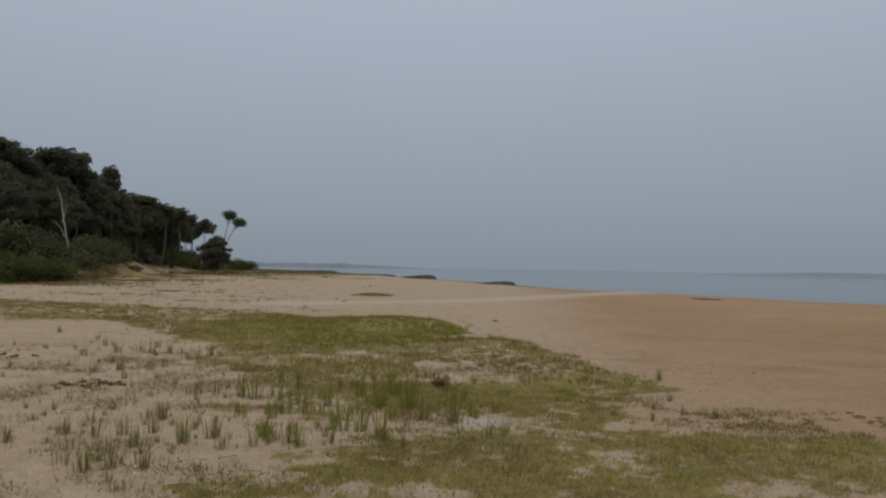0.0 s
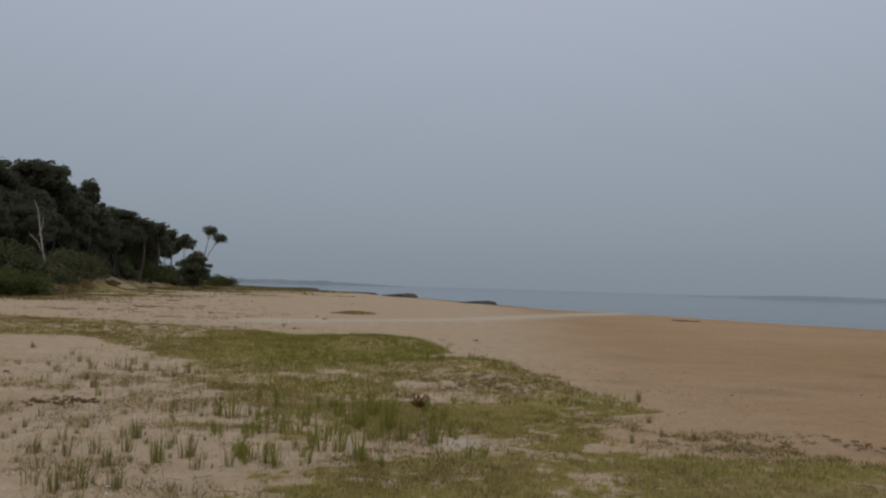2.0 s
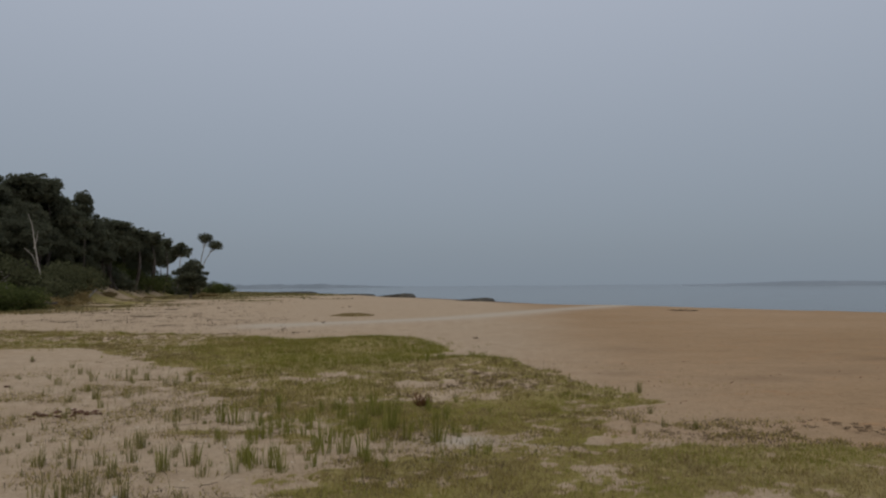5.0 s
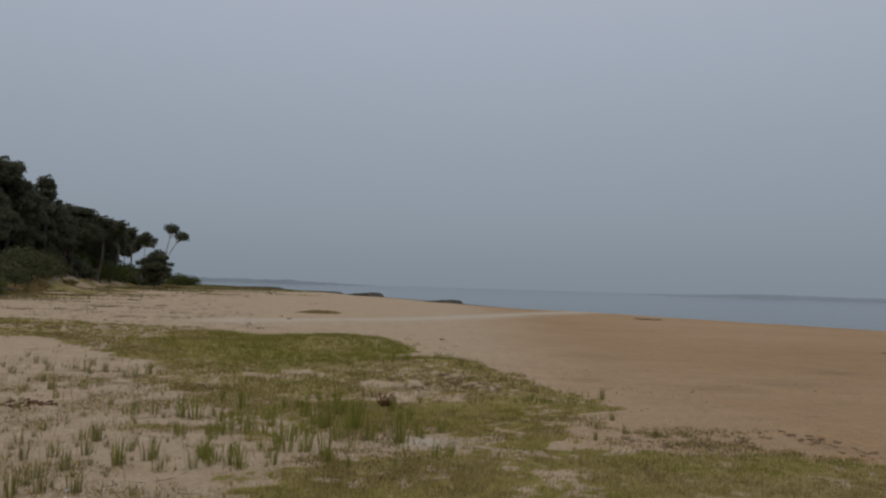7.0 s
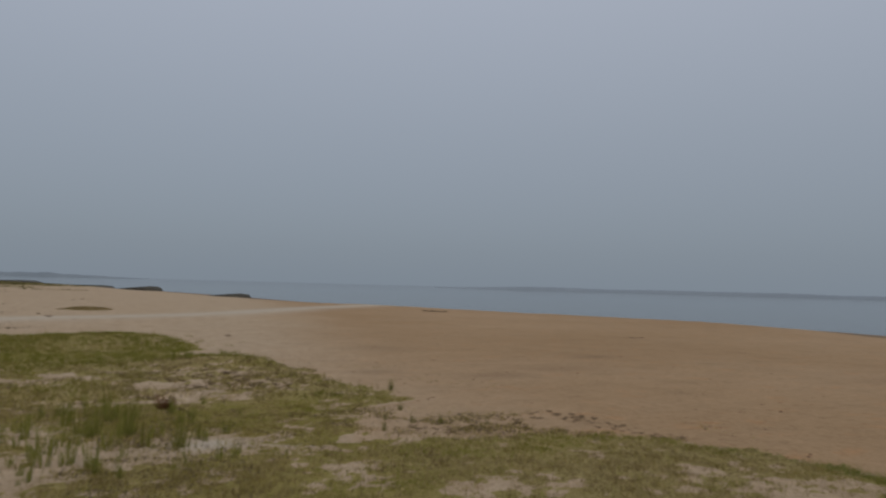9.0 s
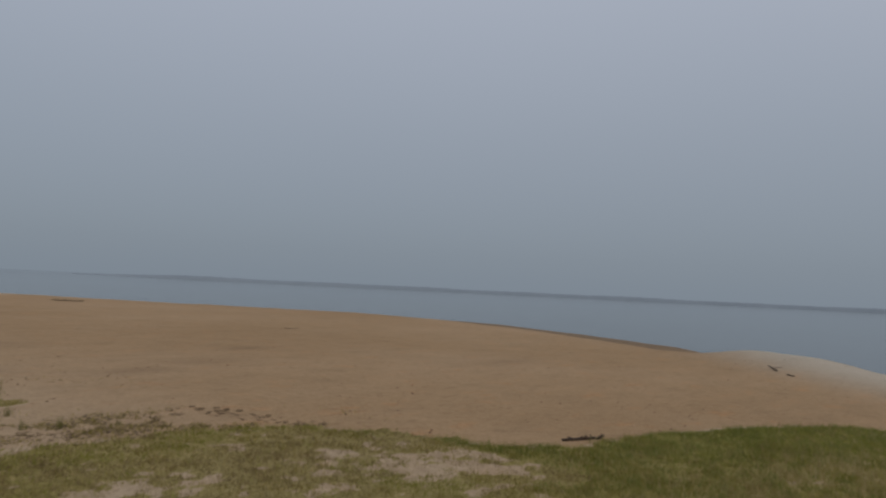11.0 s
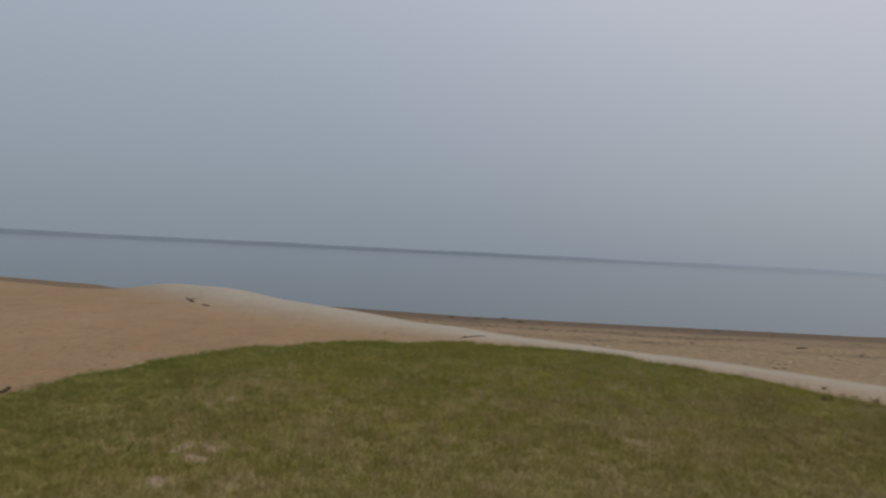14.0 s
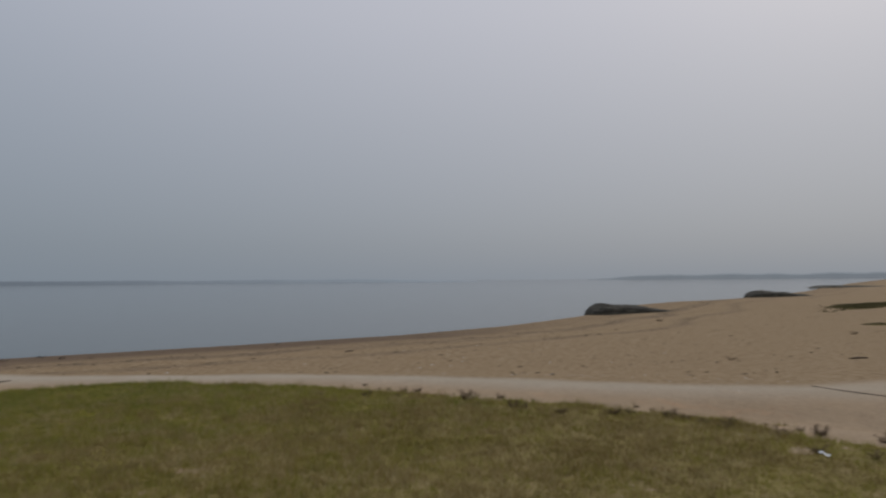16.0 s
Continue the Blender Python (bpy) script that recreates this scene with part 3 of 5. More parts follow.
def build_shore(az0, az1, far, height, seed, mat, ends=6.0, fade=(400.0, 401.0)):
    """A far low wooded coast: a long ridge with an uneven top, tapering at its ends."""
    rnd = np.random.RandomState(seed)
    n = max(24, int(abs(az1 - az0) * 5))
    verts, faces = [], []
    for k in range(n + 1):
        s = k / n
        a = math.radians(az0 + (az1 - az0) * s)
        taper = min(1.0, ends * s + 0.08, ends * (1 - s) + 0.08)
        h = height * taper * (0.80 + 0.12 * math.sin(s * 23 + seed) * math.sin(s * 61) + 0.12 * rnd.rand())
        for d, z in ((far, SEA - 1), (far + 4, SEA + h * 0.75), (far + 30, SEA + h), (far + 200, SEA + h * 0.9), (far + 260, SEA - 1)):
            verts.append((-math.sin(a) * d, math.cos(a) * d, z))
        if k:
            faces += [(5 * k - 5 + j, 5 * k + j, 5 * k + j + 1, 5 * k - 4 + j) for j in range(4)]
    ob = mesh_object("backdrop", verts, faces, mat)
    # weight of the painted haze, rising between the two fade azimuths
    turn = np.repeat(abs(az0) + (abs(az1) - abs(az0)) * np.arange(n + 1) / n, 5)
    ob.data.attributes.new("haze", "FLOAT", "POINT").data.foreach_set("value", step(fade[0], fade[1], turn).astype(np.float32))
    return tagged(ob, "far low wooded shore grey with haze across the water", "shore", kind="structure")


build_ground()
build_sea()
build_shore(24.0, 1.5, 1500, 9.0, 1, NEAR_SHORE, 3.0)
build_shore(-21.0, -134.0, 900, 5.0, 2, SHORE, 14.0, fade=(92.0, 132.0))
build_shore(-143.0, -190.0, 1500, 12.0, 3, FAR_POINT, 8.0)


# ---- trees and scrub ----
def tube(verts, faces, path, radii, sides=6):
    """Adds a tapered tube along a path."""
    base = len(verts)
    for i, p in enumerate(path):
        q = path[min(i + 1, len(path) - 1)] - path[max(i - 1, 0)]
        q = q.normalized() if q.length > 1e-6 else Vector((0, 0, 1))
        side = q.cross(Vector((0.31, 0.95, 0.05))).normalized()
        up = q.cross(side)
        for s in range(sides):
            a = 2 * math.pi * s / sides
            verts.append(tuple(p + (side * math.cos(a) + up * math.sin(a)) * radii[i]))
    for i in range(len(path) - 1):
        for s in range(sides):
            t = (s + 1) % sides
            faces.append((base + i * sides + s, base + i * sides + t, base + (i + 1) * sides + t, base + (i + 1) * sides + s))
    faces.append(tuple(base + (len(path) - 1) * sides + s for s in range(sides)))


def leaves(verts, faces, rnd, centre, size, count, leaf, flat=0.6):
    """Adds an uneven clump of small folded leaves, closest near its skin."""
    v = rnd.normal(size=(count, 3))
    v /= np.linalg.norm(v, axis=1)[:, None] + 1e-9
    lobes = 1 + 0.16 * np.sin(3.1 * v[:, 0] + 5.0 * v[:, 2] + 6.3 * rnd.rand()) * np.cos(4.0 * v[:, 1] + 6.3 * rnd.rand())
    v *= ((0.12 + 0.93 * rnd.rand(count) ** 0.5) * lobes)[:, None]
    c = np.array(centre) + v * np.array((size, size, size * flat))
    a, b = rnd.normal(size=(count, 3)), rnd.normal(size=(count, 3))
    w = leaf * (0.6 + 0.8 * rnd.rand(count))[:, None]
    a, b = a / np.linalg.norm(a, axis=1)[:, None] * w, b / np.linalg.norm(b, axis=1)[:, None] * w * 0.45
    quad = np.stack([c - a, c + b, c + a, c - b - np.array((0, 0, 0.2)) * w], 1).reshape(-1, 3)
    k = len(verts)
    verts.extend(map(tuple, quad.tolist()))
    faces.extend((k + 4 * i, k + 4 * i + 1, k + 4 * i + 2, k + 4 * i + 3) for i in range(count))


def bent(rnd, start, end, bend, n=5):
    """A bent path from start to end."""
    start, end = Vector(start), Vector(end)
    off = Vector(rnd.normal(size=3)) * bend
    return [start.lerp(end, i / n) + off * math.sin(math.pi * i / n) for i in range(n + 1)]


def build_tree(seed, height, spread, crown_from, limbs, bark, lean=(0, 0), leaf=0.19, thick=1.0, base=0.2, label="", clump_size=1.0):
    """A eucalypt: a bent stem that forks into limbs, each ending in rounded clumps of leaves with gaps between them."""
    rnd = np.random.RandomState(seed)
    tree = new("tree")
    tv, tf, cv, cf = [], [], [], []
    top = Vector((lean[0], lean[1], height * 0.86))
    trunk = bent(rnd, (0, 0, -0.5), top, 0.4, 7)
    tube(tv, tf, trunk, [base * (1 - 0.85 * i / 7) for i in range(8)], 7)
    mid, half = 0.5 * height * (0.93 + crown_from), 0.5 * height * (0.93 - crown_from)
    for k in range(limbs):
        up = -0.75 + 1.7 * (k + 0.5) / limbs
        out = math.sqrt(max(0.05, 1 - 0.9 * up * up)) * (0.55 + 0.45 * rnd.rand())
        a = k * 2.4 + 0.9 * rnd.rand()
        z = mid + half * up * (0.85 + 0.15 * rnd.rand())
        tip = Vector((lean[0] * z / height + math.cos(a) * out * spread, lean[1] * z / height + math.sin(a) * out * spread, z))
        s = max(0.15, min(0.95, (z - 0.45 * out * spread) / (height * 0.86)))
        joint = trunk[min(6, int(s * 7))].lerp(trunk[min(7, int(s * 7) + 1)], s * 7 % 1)
        tube(tv, tf, bent(rnd, joint, tip, 0.22, 4), [base * 0.36 * (1 - 0.8 * i / 4) for i in range(5)], 5)
        size = clump_size * (0.75 + 0.45 * rnd.rand())
        leaves(cv, cf, rnd, tip, size, int(300 * thick * size * size), leaf, 0.74)
        for _ in range(3):
            off = Vector(rnd.normal(size=3)) * 0.75 * size
            off.z = (0.35 if up < 0.4 else 0.2) * off.z - 0.1 * size
            small = size * (0.4 + 0.25 * rnd.rand())
            tube(tv, tf, bent(rnd, tip, tip + off, 0.08, 2), [0.03, 0.02, 0.01], 4)
            leaves(cv, cf, rnd, tip + off, small, int(330 * thick * small * small) + 20, leaf, 0.72)
    if thick > 0.75:
        leaves(cv, cf, rnd, (0.6 * lean[0], 0.6 * lean[1], mid), spread * 0.55, 700, leaf * 1.2, 0.7 * half / spread / 0.55)
    tall = max(v[2] for v in cv)
    cv = [(x, y, z * height / tall) for x, y, z in cv]
    tv = [(x, y, z * height / tall) for x, y, z in tv]
    smooth(mesh_object("trunk", tv, tf, bark, tree))
    mesh_object("crown", cv, cf, EUCALYPT, tree)
    return tagged(tree, label, "tree", group="trees of the coastal wood")


def build_bush(seed, size, mat, label):
    rnd = np.random.RandomState(seed)
    bush = new("bush")
    bv, bf, cv, cf = [], [], [], []
    for k in range(9):
        a = k * 2.4 + rnd.rand()
        tip = Vector((math.cos(a) * size * 0.8 * rnd.rand(), math.sin(a) * size * 0.8 * rnd.rand(), size * (0.35 + 0.45 * rnd.rand())))
        tube(bv, bf, bent(rnd, (0, 0, -0.3), tip, 0.12, 3), [0.05, 0.04, 0.03, 0.015], 4)
        leaves(cv, cf, rnd, tip, size * (0.3 + 0.16 * rnd.rand()), 210, 0.10, 0.75)
        leaves(cv, cf, rnd, (tip.x * 1.1, tip.y * 1.1, tip.z * 0.45), size * 0.38, 130, 0.10, 0.8)
    mesh_object("stems", bv, bf, BARK, bush)
    mesh_object("foliage", cv, cf, mat, bush)
    return tagged(bush, label, "bush", group="scrub at the foot of the wood")


def at(az, d, sink=0.1):
    """Ground place at an azimuth, counted to the left from north, and a distance."""
    x, y = -math.sin(math.radians(az)) * d, math.cos(math.radians(az)) * d
    return x, y, float(land(x, y)) - sink


# top of the wood's outline: azimuth and the angle above the horizon
SKYLINE = [(15.0, 0.6), (17.6, 1.6), (18.9, 3.1), (20.1, 3.5), (21.5, 4.1), (23.4, 4.85), (24.6, 5.4), (25.2, 6.1), (25.8, 6.7), (27.0, 7.2), (28.5, 8.2), (30.0, 8.5), (31.5, 8.9), (33.0, 9.3), (36.0, 9.3), (45.0, 9.5)]


def skyline(az):
    return float(np.interp(az, [p[0] for p in SKYLINE], [p[1] for p in SKYLINE]))


def edge_distance(az):
    return float(np.interp(az, (15, 17, 18.6, 20, 22, 24, 26, 28, 30, 33, 36, 45), (215, 185, 160, 142, 122, 106, 94, 82, 71, 64, 62, 60)))


LABEL_TREE = "tall dark green eucalypt on the sandy bank of the wood"
kinds = [build_tree(11, 10.0, 2.7, 0.42, 15, BARK, (0.5, 0.2), label=LABEL_TREE, clump_size=1.15),
         build_tree(12, 10.0, 2.0, 0.50, 11, BARK, (-0.4, 0.3), label=LABEL_TREE, clump_size=1.05),
         build_tree(13, 10.0, 3.0, 0.34, 17, BARK, (0.2, -0.5), label=LABEL_TREE, clump_size=1.25),
         build_tree(14, 10.0, 0.75, 0.78, 6, BARK, (0.3, 0.0), label="slim eucalypt whose small round crown stands above the wood", clump_size=0.85, thick=1.0),
         build_tree(15, 10.0, 2.8, 0.24, 17, BARK, (-0.3, -0.3), label=LABEL_TREE, clump_size=1.2),
         build_tree(16, 10.0, 1.2, 0.72, 8, BARK, (0.2, 0.2), label="thinly leaved eucalypt top standing above the wood", clump_size=0.85, thick=0.4),
         build_tree(17, 10.0, 1.9, 0.66, 9, PALE_BARK, (0.6, 0.2), label="open eucalypt with pale stems and flat spreading crown", clump_size=0.85, thick=0.8)]
used = set()


def plant(kind, az, d, top=None, scale=None, wide=1.0, turn=0.0):
    x, y, z = at(az, d)
    if top is not None:
        scale = max(0.35, (1.6 + d * math.tan(math.radians(top)) - z) / 10.0)
    w = scale * wide
    m = pose(x, y, z, 0, 0, turn) @ Matrix.Diagonal((w, w, scale, 1))
    if kind not in used:
        used.add(kind)
        kind.matrix_basis = m
        return kind
    return copy_thing(kind, pose(x, y, z, 0, 0, turn) @ Matrix.Diagonal((w / kind.scale[0], w / kind.scale[0], scale / kind.scale[2], 1)))


rnd = random.Random(4)
number = 0
# the closed wood
for row, (deep, low) in enumerate(((6, 0.70), (12, 0.80), (20, 0.84), (30, 0.86))):
    az = 25.0 + 0.4 * row
    while az < 37:
        d = edge_distance(az) + deep * (0.8 + 0.5 * rnd.random())
        t = skyline(az) * (low - 0.14 * rnd.random())
        plant(kinds[(0, 2, 4, 1, 2)[number % 5]], az, d, t, wide=rnd.uniform(0.85, 1.1), turn=rnd.uniform(0, 360))
        number += 1
        az += 145.0 / d * rnd.uniform(0.75, 1.25)
# the crowns that make its outline, and the thinning trees towards its end
for az, d, t, kind, wide in ((33.1, 78, 8.9, 3, 1.3), (32.1, 82, 8.5, 5, 1.0), (33.4, 84, 8.0, 2, 1.0), (31.2, 86, 7.6, 0, 1.0), (30.0, 86, 8.2, 3, 1.4), (29.5, 88, 8.2, 3, 1.6),
                             (28.8, 90, 8.05, 3, 1.2), (30.2, 92, 7.4, 2, 1.0), (29.2, 92, 7.3, 0, 1.0), (28.4, 92, 7.0, 1, 1.0), (27.5, 96, 6.7, 1, 1.0), (26.1, 97, 7.3, 3, 0.68), (26.7, 98, 6.3, 1, 0.95),
                             (26.0, 100, 5.9, 1, 0.9), (25.5, 102, 5.2, 1, 0.8), (24.6, 112, 5.4, 5, 0.6), (25.2, 108, 4.6, 2, 0.9), (24.1, 113, 4.7, 1, 1.0), (23.6, 114, 5.3, 3, 1.9), (23.2, 122, 4.5, 1, 0.9), (22.6, 124, 4.6, 3, 1.8),
                             (22.2, 128, 4.0, 1, 1.0), (21.7, 130, 4.35, 3, 1.8), (21.2, 136, 3.7, 1, 0.9), (20.5, 142, 3.9, 3, 1.1), (20.6, 146, 3.2, 1, 0.8), (19.5, 150, 3.65, 6, 0.9), (20.0, 152, 3.0, 6, 0.8),
                             (22.6, 134, 3.3, 4, 0.9), (23.6, 126, 3.9, 4, 0.9), (21.7, 142, 3.0, 4, 0.8)):
    plant(kinds[kind], az, d, t, wide=wide, turn=rnd.uniform(0, 360))

# the lone pair of slim stems with flat crowns at the wood's end
def build_lone_tree():
    r = np.random.RandomState(5)
    tree = new("tree")
    for path, rad, crown in ((((0, 0, -0.6), (0.15, 0, 2.6), (0.45, 0.1, 5.3), (0.75, 0.2, 8.0), (1.2, 0.2, 10.2), (1.5, 0.2, 11.5)), 0.17, (1.5, 0.2, 12.1)),
                             (((0.2, 0.3, -0.6), (0.3, 0.3, 2.8), (0.6, 0.3, 5.2), (1.5, 0.3, 7.4), (2.5, 0.4, 9.2), (3.3, 0.4, 10.1)), 0.15, (3.6, 0.4, 10.7))):
        tv, tf, cv, cf = [], [], [], []
        path = [Vector(p) for p in path]
        tube(tv, tf, path, [rad * (1 - 0.13 * i) for i in range(6)], 6)
        stem = mesh_object("stem", tv, tf, PALE_BARK, tree)
        smooth(stem)
        for k in range(7):
            a = k * 0.9 + r.rand()
            tip = Vector(crown) + Vector((math.cos(a) * 0.95, math.sin(a) * 0.9, -0.25 + 0.75 * r.rand()))
            bv, bf = [], []
            tube(bv, bf, bent(r, path[4], tip, 0.12, 3), [0.05, 0.04, 0.03, 0.015], 4)
            mesh_object("branch", bv, bf, PALE_BARK, stem)
            leaves(cv, cf, r, tip, 0.6 + 0.3 * r.rand(), 230, 0.15, 0.95)
        leaves(cv, cf, r, Vector(crown) + Vector((0, 0, 0.15)), 1.3, 650, 0.16, 0.85)
        mesh_object("crown", cv, cf, EUCALYPT, tree)
    tagged(tree, "lone tree with two slim pale stems and small umbrella crowns", "tree")
    x, y, z = at(17.95, 156)
    tree.matrix_basis = pose(x, y, z, 0, 0, 17.95)


build_lone_tree()
dense = build_tree(21, 6.0, 1.75, 0.06, 22, BARK, (0.2, 0), leaf=0.17, thick=1.15, label="low dense dark tree at the end of the wood", clump_size=0.8)
dense.matrix_basis = pose(*at(18.45, 106), 0, 0, 40)

BUSH = "rounded dark green coastal shrub at the wood's sandy edge"
grey = build_bush(34, 1.9, GREY_SCRUB, "tall grey-green rounded shrub in front of the trees")
for az, d, size in ((32.6, 68, 1.5), (31.4, 70, 1.6), (30.2, 69, 1.7), (29.1, 72, 1.75), (28.3, 78, 1.6), (27.4, 84, 1.8), (26.6, 90, 1.6), (26.0, 97, 1.4), (25.4, 100, 1.1), (28.8, 68, 1.2), (27.6, 77, 0.9), (33.6, 66, 1.7)):
    plant(grey, az, d, scale=size, wide=1.15, turn=az * 70)
shrubs = [build_bush(31, 1.9, SCRUB, BUSH), build_bush(32, 2.2, SCRUB, BUSH), build_bush(33, 1.6, EUCALYPT, BUSH)]
number = 0
for lift, low, high, gap, az0, az1 in ((1.0, 0.7, 1.15, 80.0, 15.9, 20.2), (7.0, 1.2, 1.7, 120.0, 19.7, 24.6), (12.0, 1.5, 2.0, 130.0, 20.2, 25.0), (24.0, 1.8, 2.6, 120.0, 23.6, 37.0), (33.0, 2.2, 3.0, 120.0, 23.6, 37.0)):
    az = az0
    while az < az1:
        d = edge_distance(az) + lift + rnd.uniform(-1.0, 2.0)
        size = rnd.uniform(low, high) * (1.0 if az > 17.4 else 1.3)
        plant(shrubs[number % 3], az, d, scale=size, wide=rnd.uniform(0.9, 1.3), turn=rnd.uniform(0, 360))
        number += 1
        az += gap / d * rnd.uniform(0.7, 1.4)
for az, d, size in ((33.6, 56, 0.95), (32.5, 56.5, 1.0), (31.4, 57, 1.05), (30.5, 58, 1.0), (29.8, 59, 0.75), (16.4, 190, 1.5), (16.1, 192, 1.3)):
    plant(shrubs[1], az, d, scale=size, wide=1.3, turn=az * 50)

dull = build_bush(35, 1.5, BROWN_TURF, "low olive-brown clump of dune grass on the sandy slope")
for az, d, size in ((27.6, 68, 0.7), (28.5, 65, 0.75), (28.9, 62, 0.6), (27.9, 72, 0.7), (27.0, 78, 0.6), (26.9, 74, 0.45), (26.2, 80, 0.6), (27.2, 80, 0.7), (25.9, 92, 0.6), (24.3, 99, 0.5), (21.5, 112, 0.35), (17.6, 118, 0.6), (16.8, 122, 0.5)):
    plant(dull, az, d, scale=size, wide=1.9, turn=az * 60)


# ---- turf and rushes ----
def blades(name, x, y, length, width, mat, label, category, seed, lean=0.6, way=None):
    """One mesh of many thin pointed blades at the given places."""
    rnd = np.random.RandomState(seed)
    n = len(x)
    z = land(x, y) - 0.01
    a, b = rnd.rand(n) * 2 * np.pi, rnd.rand(n) * 2 * np.pi
    if way is not None:
        b = way + 0.9 * rnd.normal(size=n)
    l = length * (0.55 + 0.75 * rnd.rand(n))
    w = width * (0.7 + 0.6 * rnd.rand(n))
    tilt = lean * rnd.rand(n)
    root = np.stack([x, y, z], -1)
    side = np.stack([np.cos(a) * w / 2, np.sin(a) * w / 2, 0 * w], -1)
    go = np.stack([np.cos(b) * tilt, np.sin(b) * tilt, np.ones(n)], -1)
    tip = root + go / np.linalg.norm(go, axis=1)[:, None] * l[:, None]
    v = np.stack([root - side, root + side, tip], 1).reshape(-1, 3)
    me = bpy.data.meshes.new(name)
    me.vertices.add(n * 3)
    me.vertices.foreach_set("co", v.ravel().astype(np.float32))
    me.loops.add(n * 3)
    me.loops.foreach_set("vertex_index", np.arange(n * 3, dtype=np.int32))
    me.polygons.add(n)
    me.polygons.foreach_set("loop_start", (np.arange(n) * 3).astype(np.int32))
    me.update(calc_edges=True)
    me.validate()
    me.materials.append(mat)
    return tagged(new(name, me), label, category, kind="stuff")


def scatter(seed, count, reach, cover, power=1.0):
    """Random places in a box, kept in proportion to a cover."""
    rnd = np.random.RandomState(seed)
    x, y = reach[0] + (reach[1] - reach[0]) * rnd.rand(count), reach[2] + (reach[3] - reach[2]) * rnd.rand(count)
    keep = rnd.rand(count) < cover(x, y) ** power
    return x[keep], y[keep]


def tufts(seed, count, reach, cover, power, per, spread):
    """Tufts of blades: the blades' places, their tufts' middles, a chance and a lean for each tuft, and a chance for each blade."""
    cx, cy = scatter(seed, count, reach, cover, power)
    rnd = np.random.RandomState(seed + 100)
    i = np.repeat(np.arange(len(cx)), rnd.randint(per // 2, per + per // 2, len(cx)))
    x, y = cx[i] + spread * rnd.normal(size=len(i)), cy[i] + spread * rnd.normal(size=len(i))
    chance, way, tall = rnd.rand(len(cx)), 6.283 * rnd.rand(len(cx)), 0.65 + 0.75 * rnd.rand(len(cx)) ** 1.5
    return x, y, cx[i], cy[i], chance[i], way[i], tall[i], rnd.rand(len(i))


# the near turf: green on the eastern rise, olive, brown and straw-coloured on the thin western part
x, y, cx, cy, u, way, tall, v = tufts(1, 150000, (-4, 13, -8.5, 9.5), turf_cover, 1.1, 11, 0.036)
west = (cx < 5.6) & (cy > 2.8)
flecks = dry_flecks(cx, cy)
p_straw = np.where(west, 0.20 + 0.22 * wobble(cx, cy, 1.3, 22), 0.04 + 0.08 * step(9.5, 7.0, cx) + 0.75 * flecks + 0.3 * dry_seam(cx, cy))
p_brown = np.where(west, 0.63 + 1.1 * wobble(cx, cy, 1.0, 71) + 0.6 * wobble(cx, cy, 3.0, 76) + 0.3 * np.exp(-((cx + 2.5) / 0.5) ** 2 - ((cy - 7.65) / 0.3) ** 2), np.where((cy < -1.5) & (cx < 8), 0.14 + 0.24 * step(-2.0, -4.5, cy) + 0.7 * wobble(cx, cy, 0.9, 71) + 0.6 * wobble(cx, cy, 2.6, 79), 0.04 + 0.09 * step(1.8, 0.8, cy) * step(9.5, 8.0, cx)))
p_straw, p_brown = np.clip(p_straw, 0.02, 0.85), np.clip(p_brown, 0.02, 0.85)
q = np.where(v < 0.45, (u + 2.7 * v) % 1, u)
straw = q < p_straw
brown = ~straw & (q < p_straw + (1 - p_straw) * p_brown)
rest = ~straw & ~brown
g = (u * 7.13) % 1
rim = np.exp(-(away(cx, cy, TONGUE_EDGE) / 0.45) ** 2) * (cx > 0.3)
green = rest & (g < np.where(west, 0.36 + 1.0 * wobble(cx, cy, 1.1, 21) + 0.6 * wobble(cx, cy, 3.3, 78) + 0.5 * rim, 0.62 + 0.36 * step(4.5, 9.0, cx) + 0.2 * wobble(cx, cy, 0.5, 21)))
deep = green & (cx > 5.0) & ((u * 17.7) % 1 < np.clip(0.18 + 0.6 * step(0.4, 2.0, cy) + 0.4 * step(9.0, 11.0, cx) + 0.4 * wobble(cx, cy, 0.7, 75), 0, 0.92))
olive, green = rest & ~green, green & ~deep
tall = tall * np.where(west, 0.050, 0.060) * (1.0 + 0.40 * wobble(cx, cy, 1.6, 41))
for name, here, high, wide, mat, label, seed, lean in (
        ("deep_green_grass", deep, 1.0, 0.0075, DEEP_GREEN, "close deep green turf on the low rise", 18, 0.9),
        ("green_grass", green, 1.0, 0.0075, GREEN_TURF, "short green beach turf on the sand", 1, 0.9),
        ("olive_grass", olive, 1.0, 0.0075, TURF, "short olive turf thinning into bare sand", 2, 1.0),
        ("dry_grass", straw, 0.95, 0.007, STRAW, "dry straw-coloured blades among the turf", 3, 1.8),
        ("brown_grass", brown, 0.95, 0.007, BROWN_TURF, "faded brown patches in the olive turf", 9, 1.2)):
    blades(name, x[here], y[here], tall[here] * high, wide, mat, label, "grass", seed, lean, way[here])

# long pale stalks standing out of the eastern turf
x, y, cx, cy, u, way, tall, v = tufts(21, 32000, (2.5, 11, -7.6, 2.4), lambda a, b: np.clip(turf_cover(a, b) * (0.12 + dry_flecks(a, b)) + 0.9 * dry_seam(a, b), 0, 1), 1.0, 7, 0.02)
blades("dry_stalks", x, y, 0.105 * tall, 0.0055, STRAW, "pale dry stalks standing out of the green turf", "grass", 23, 0.7, way)

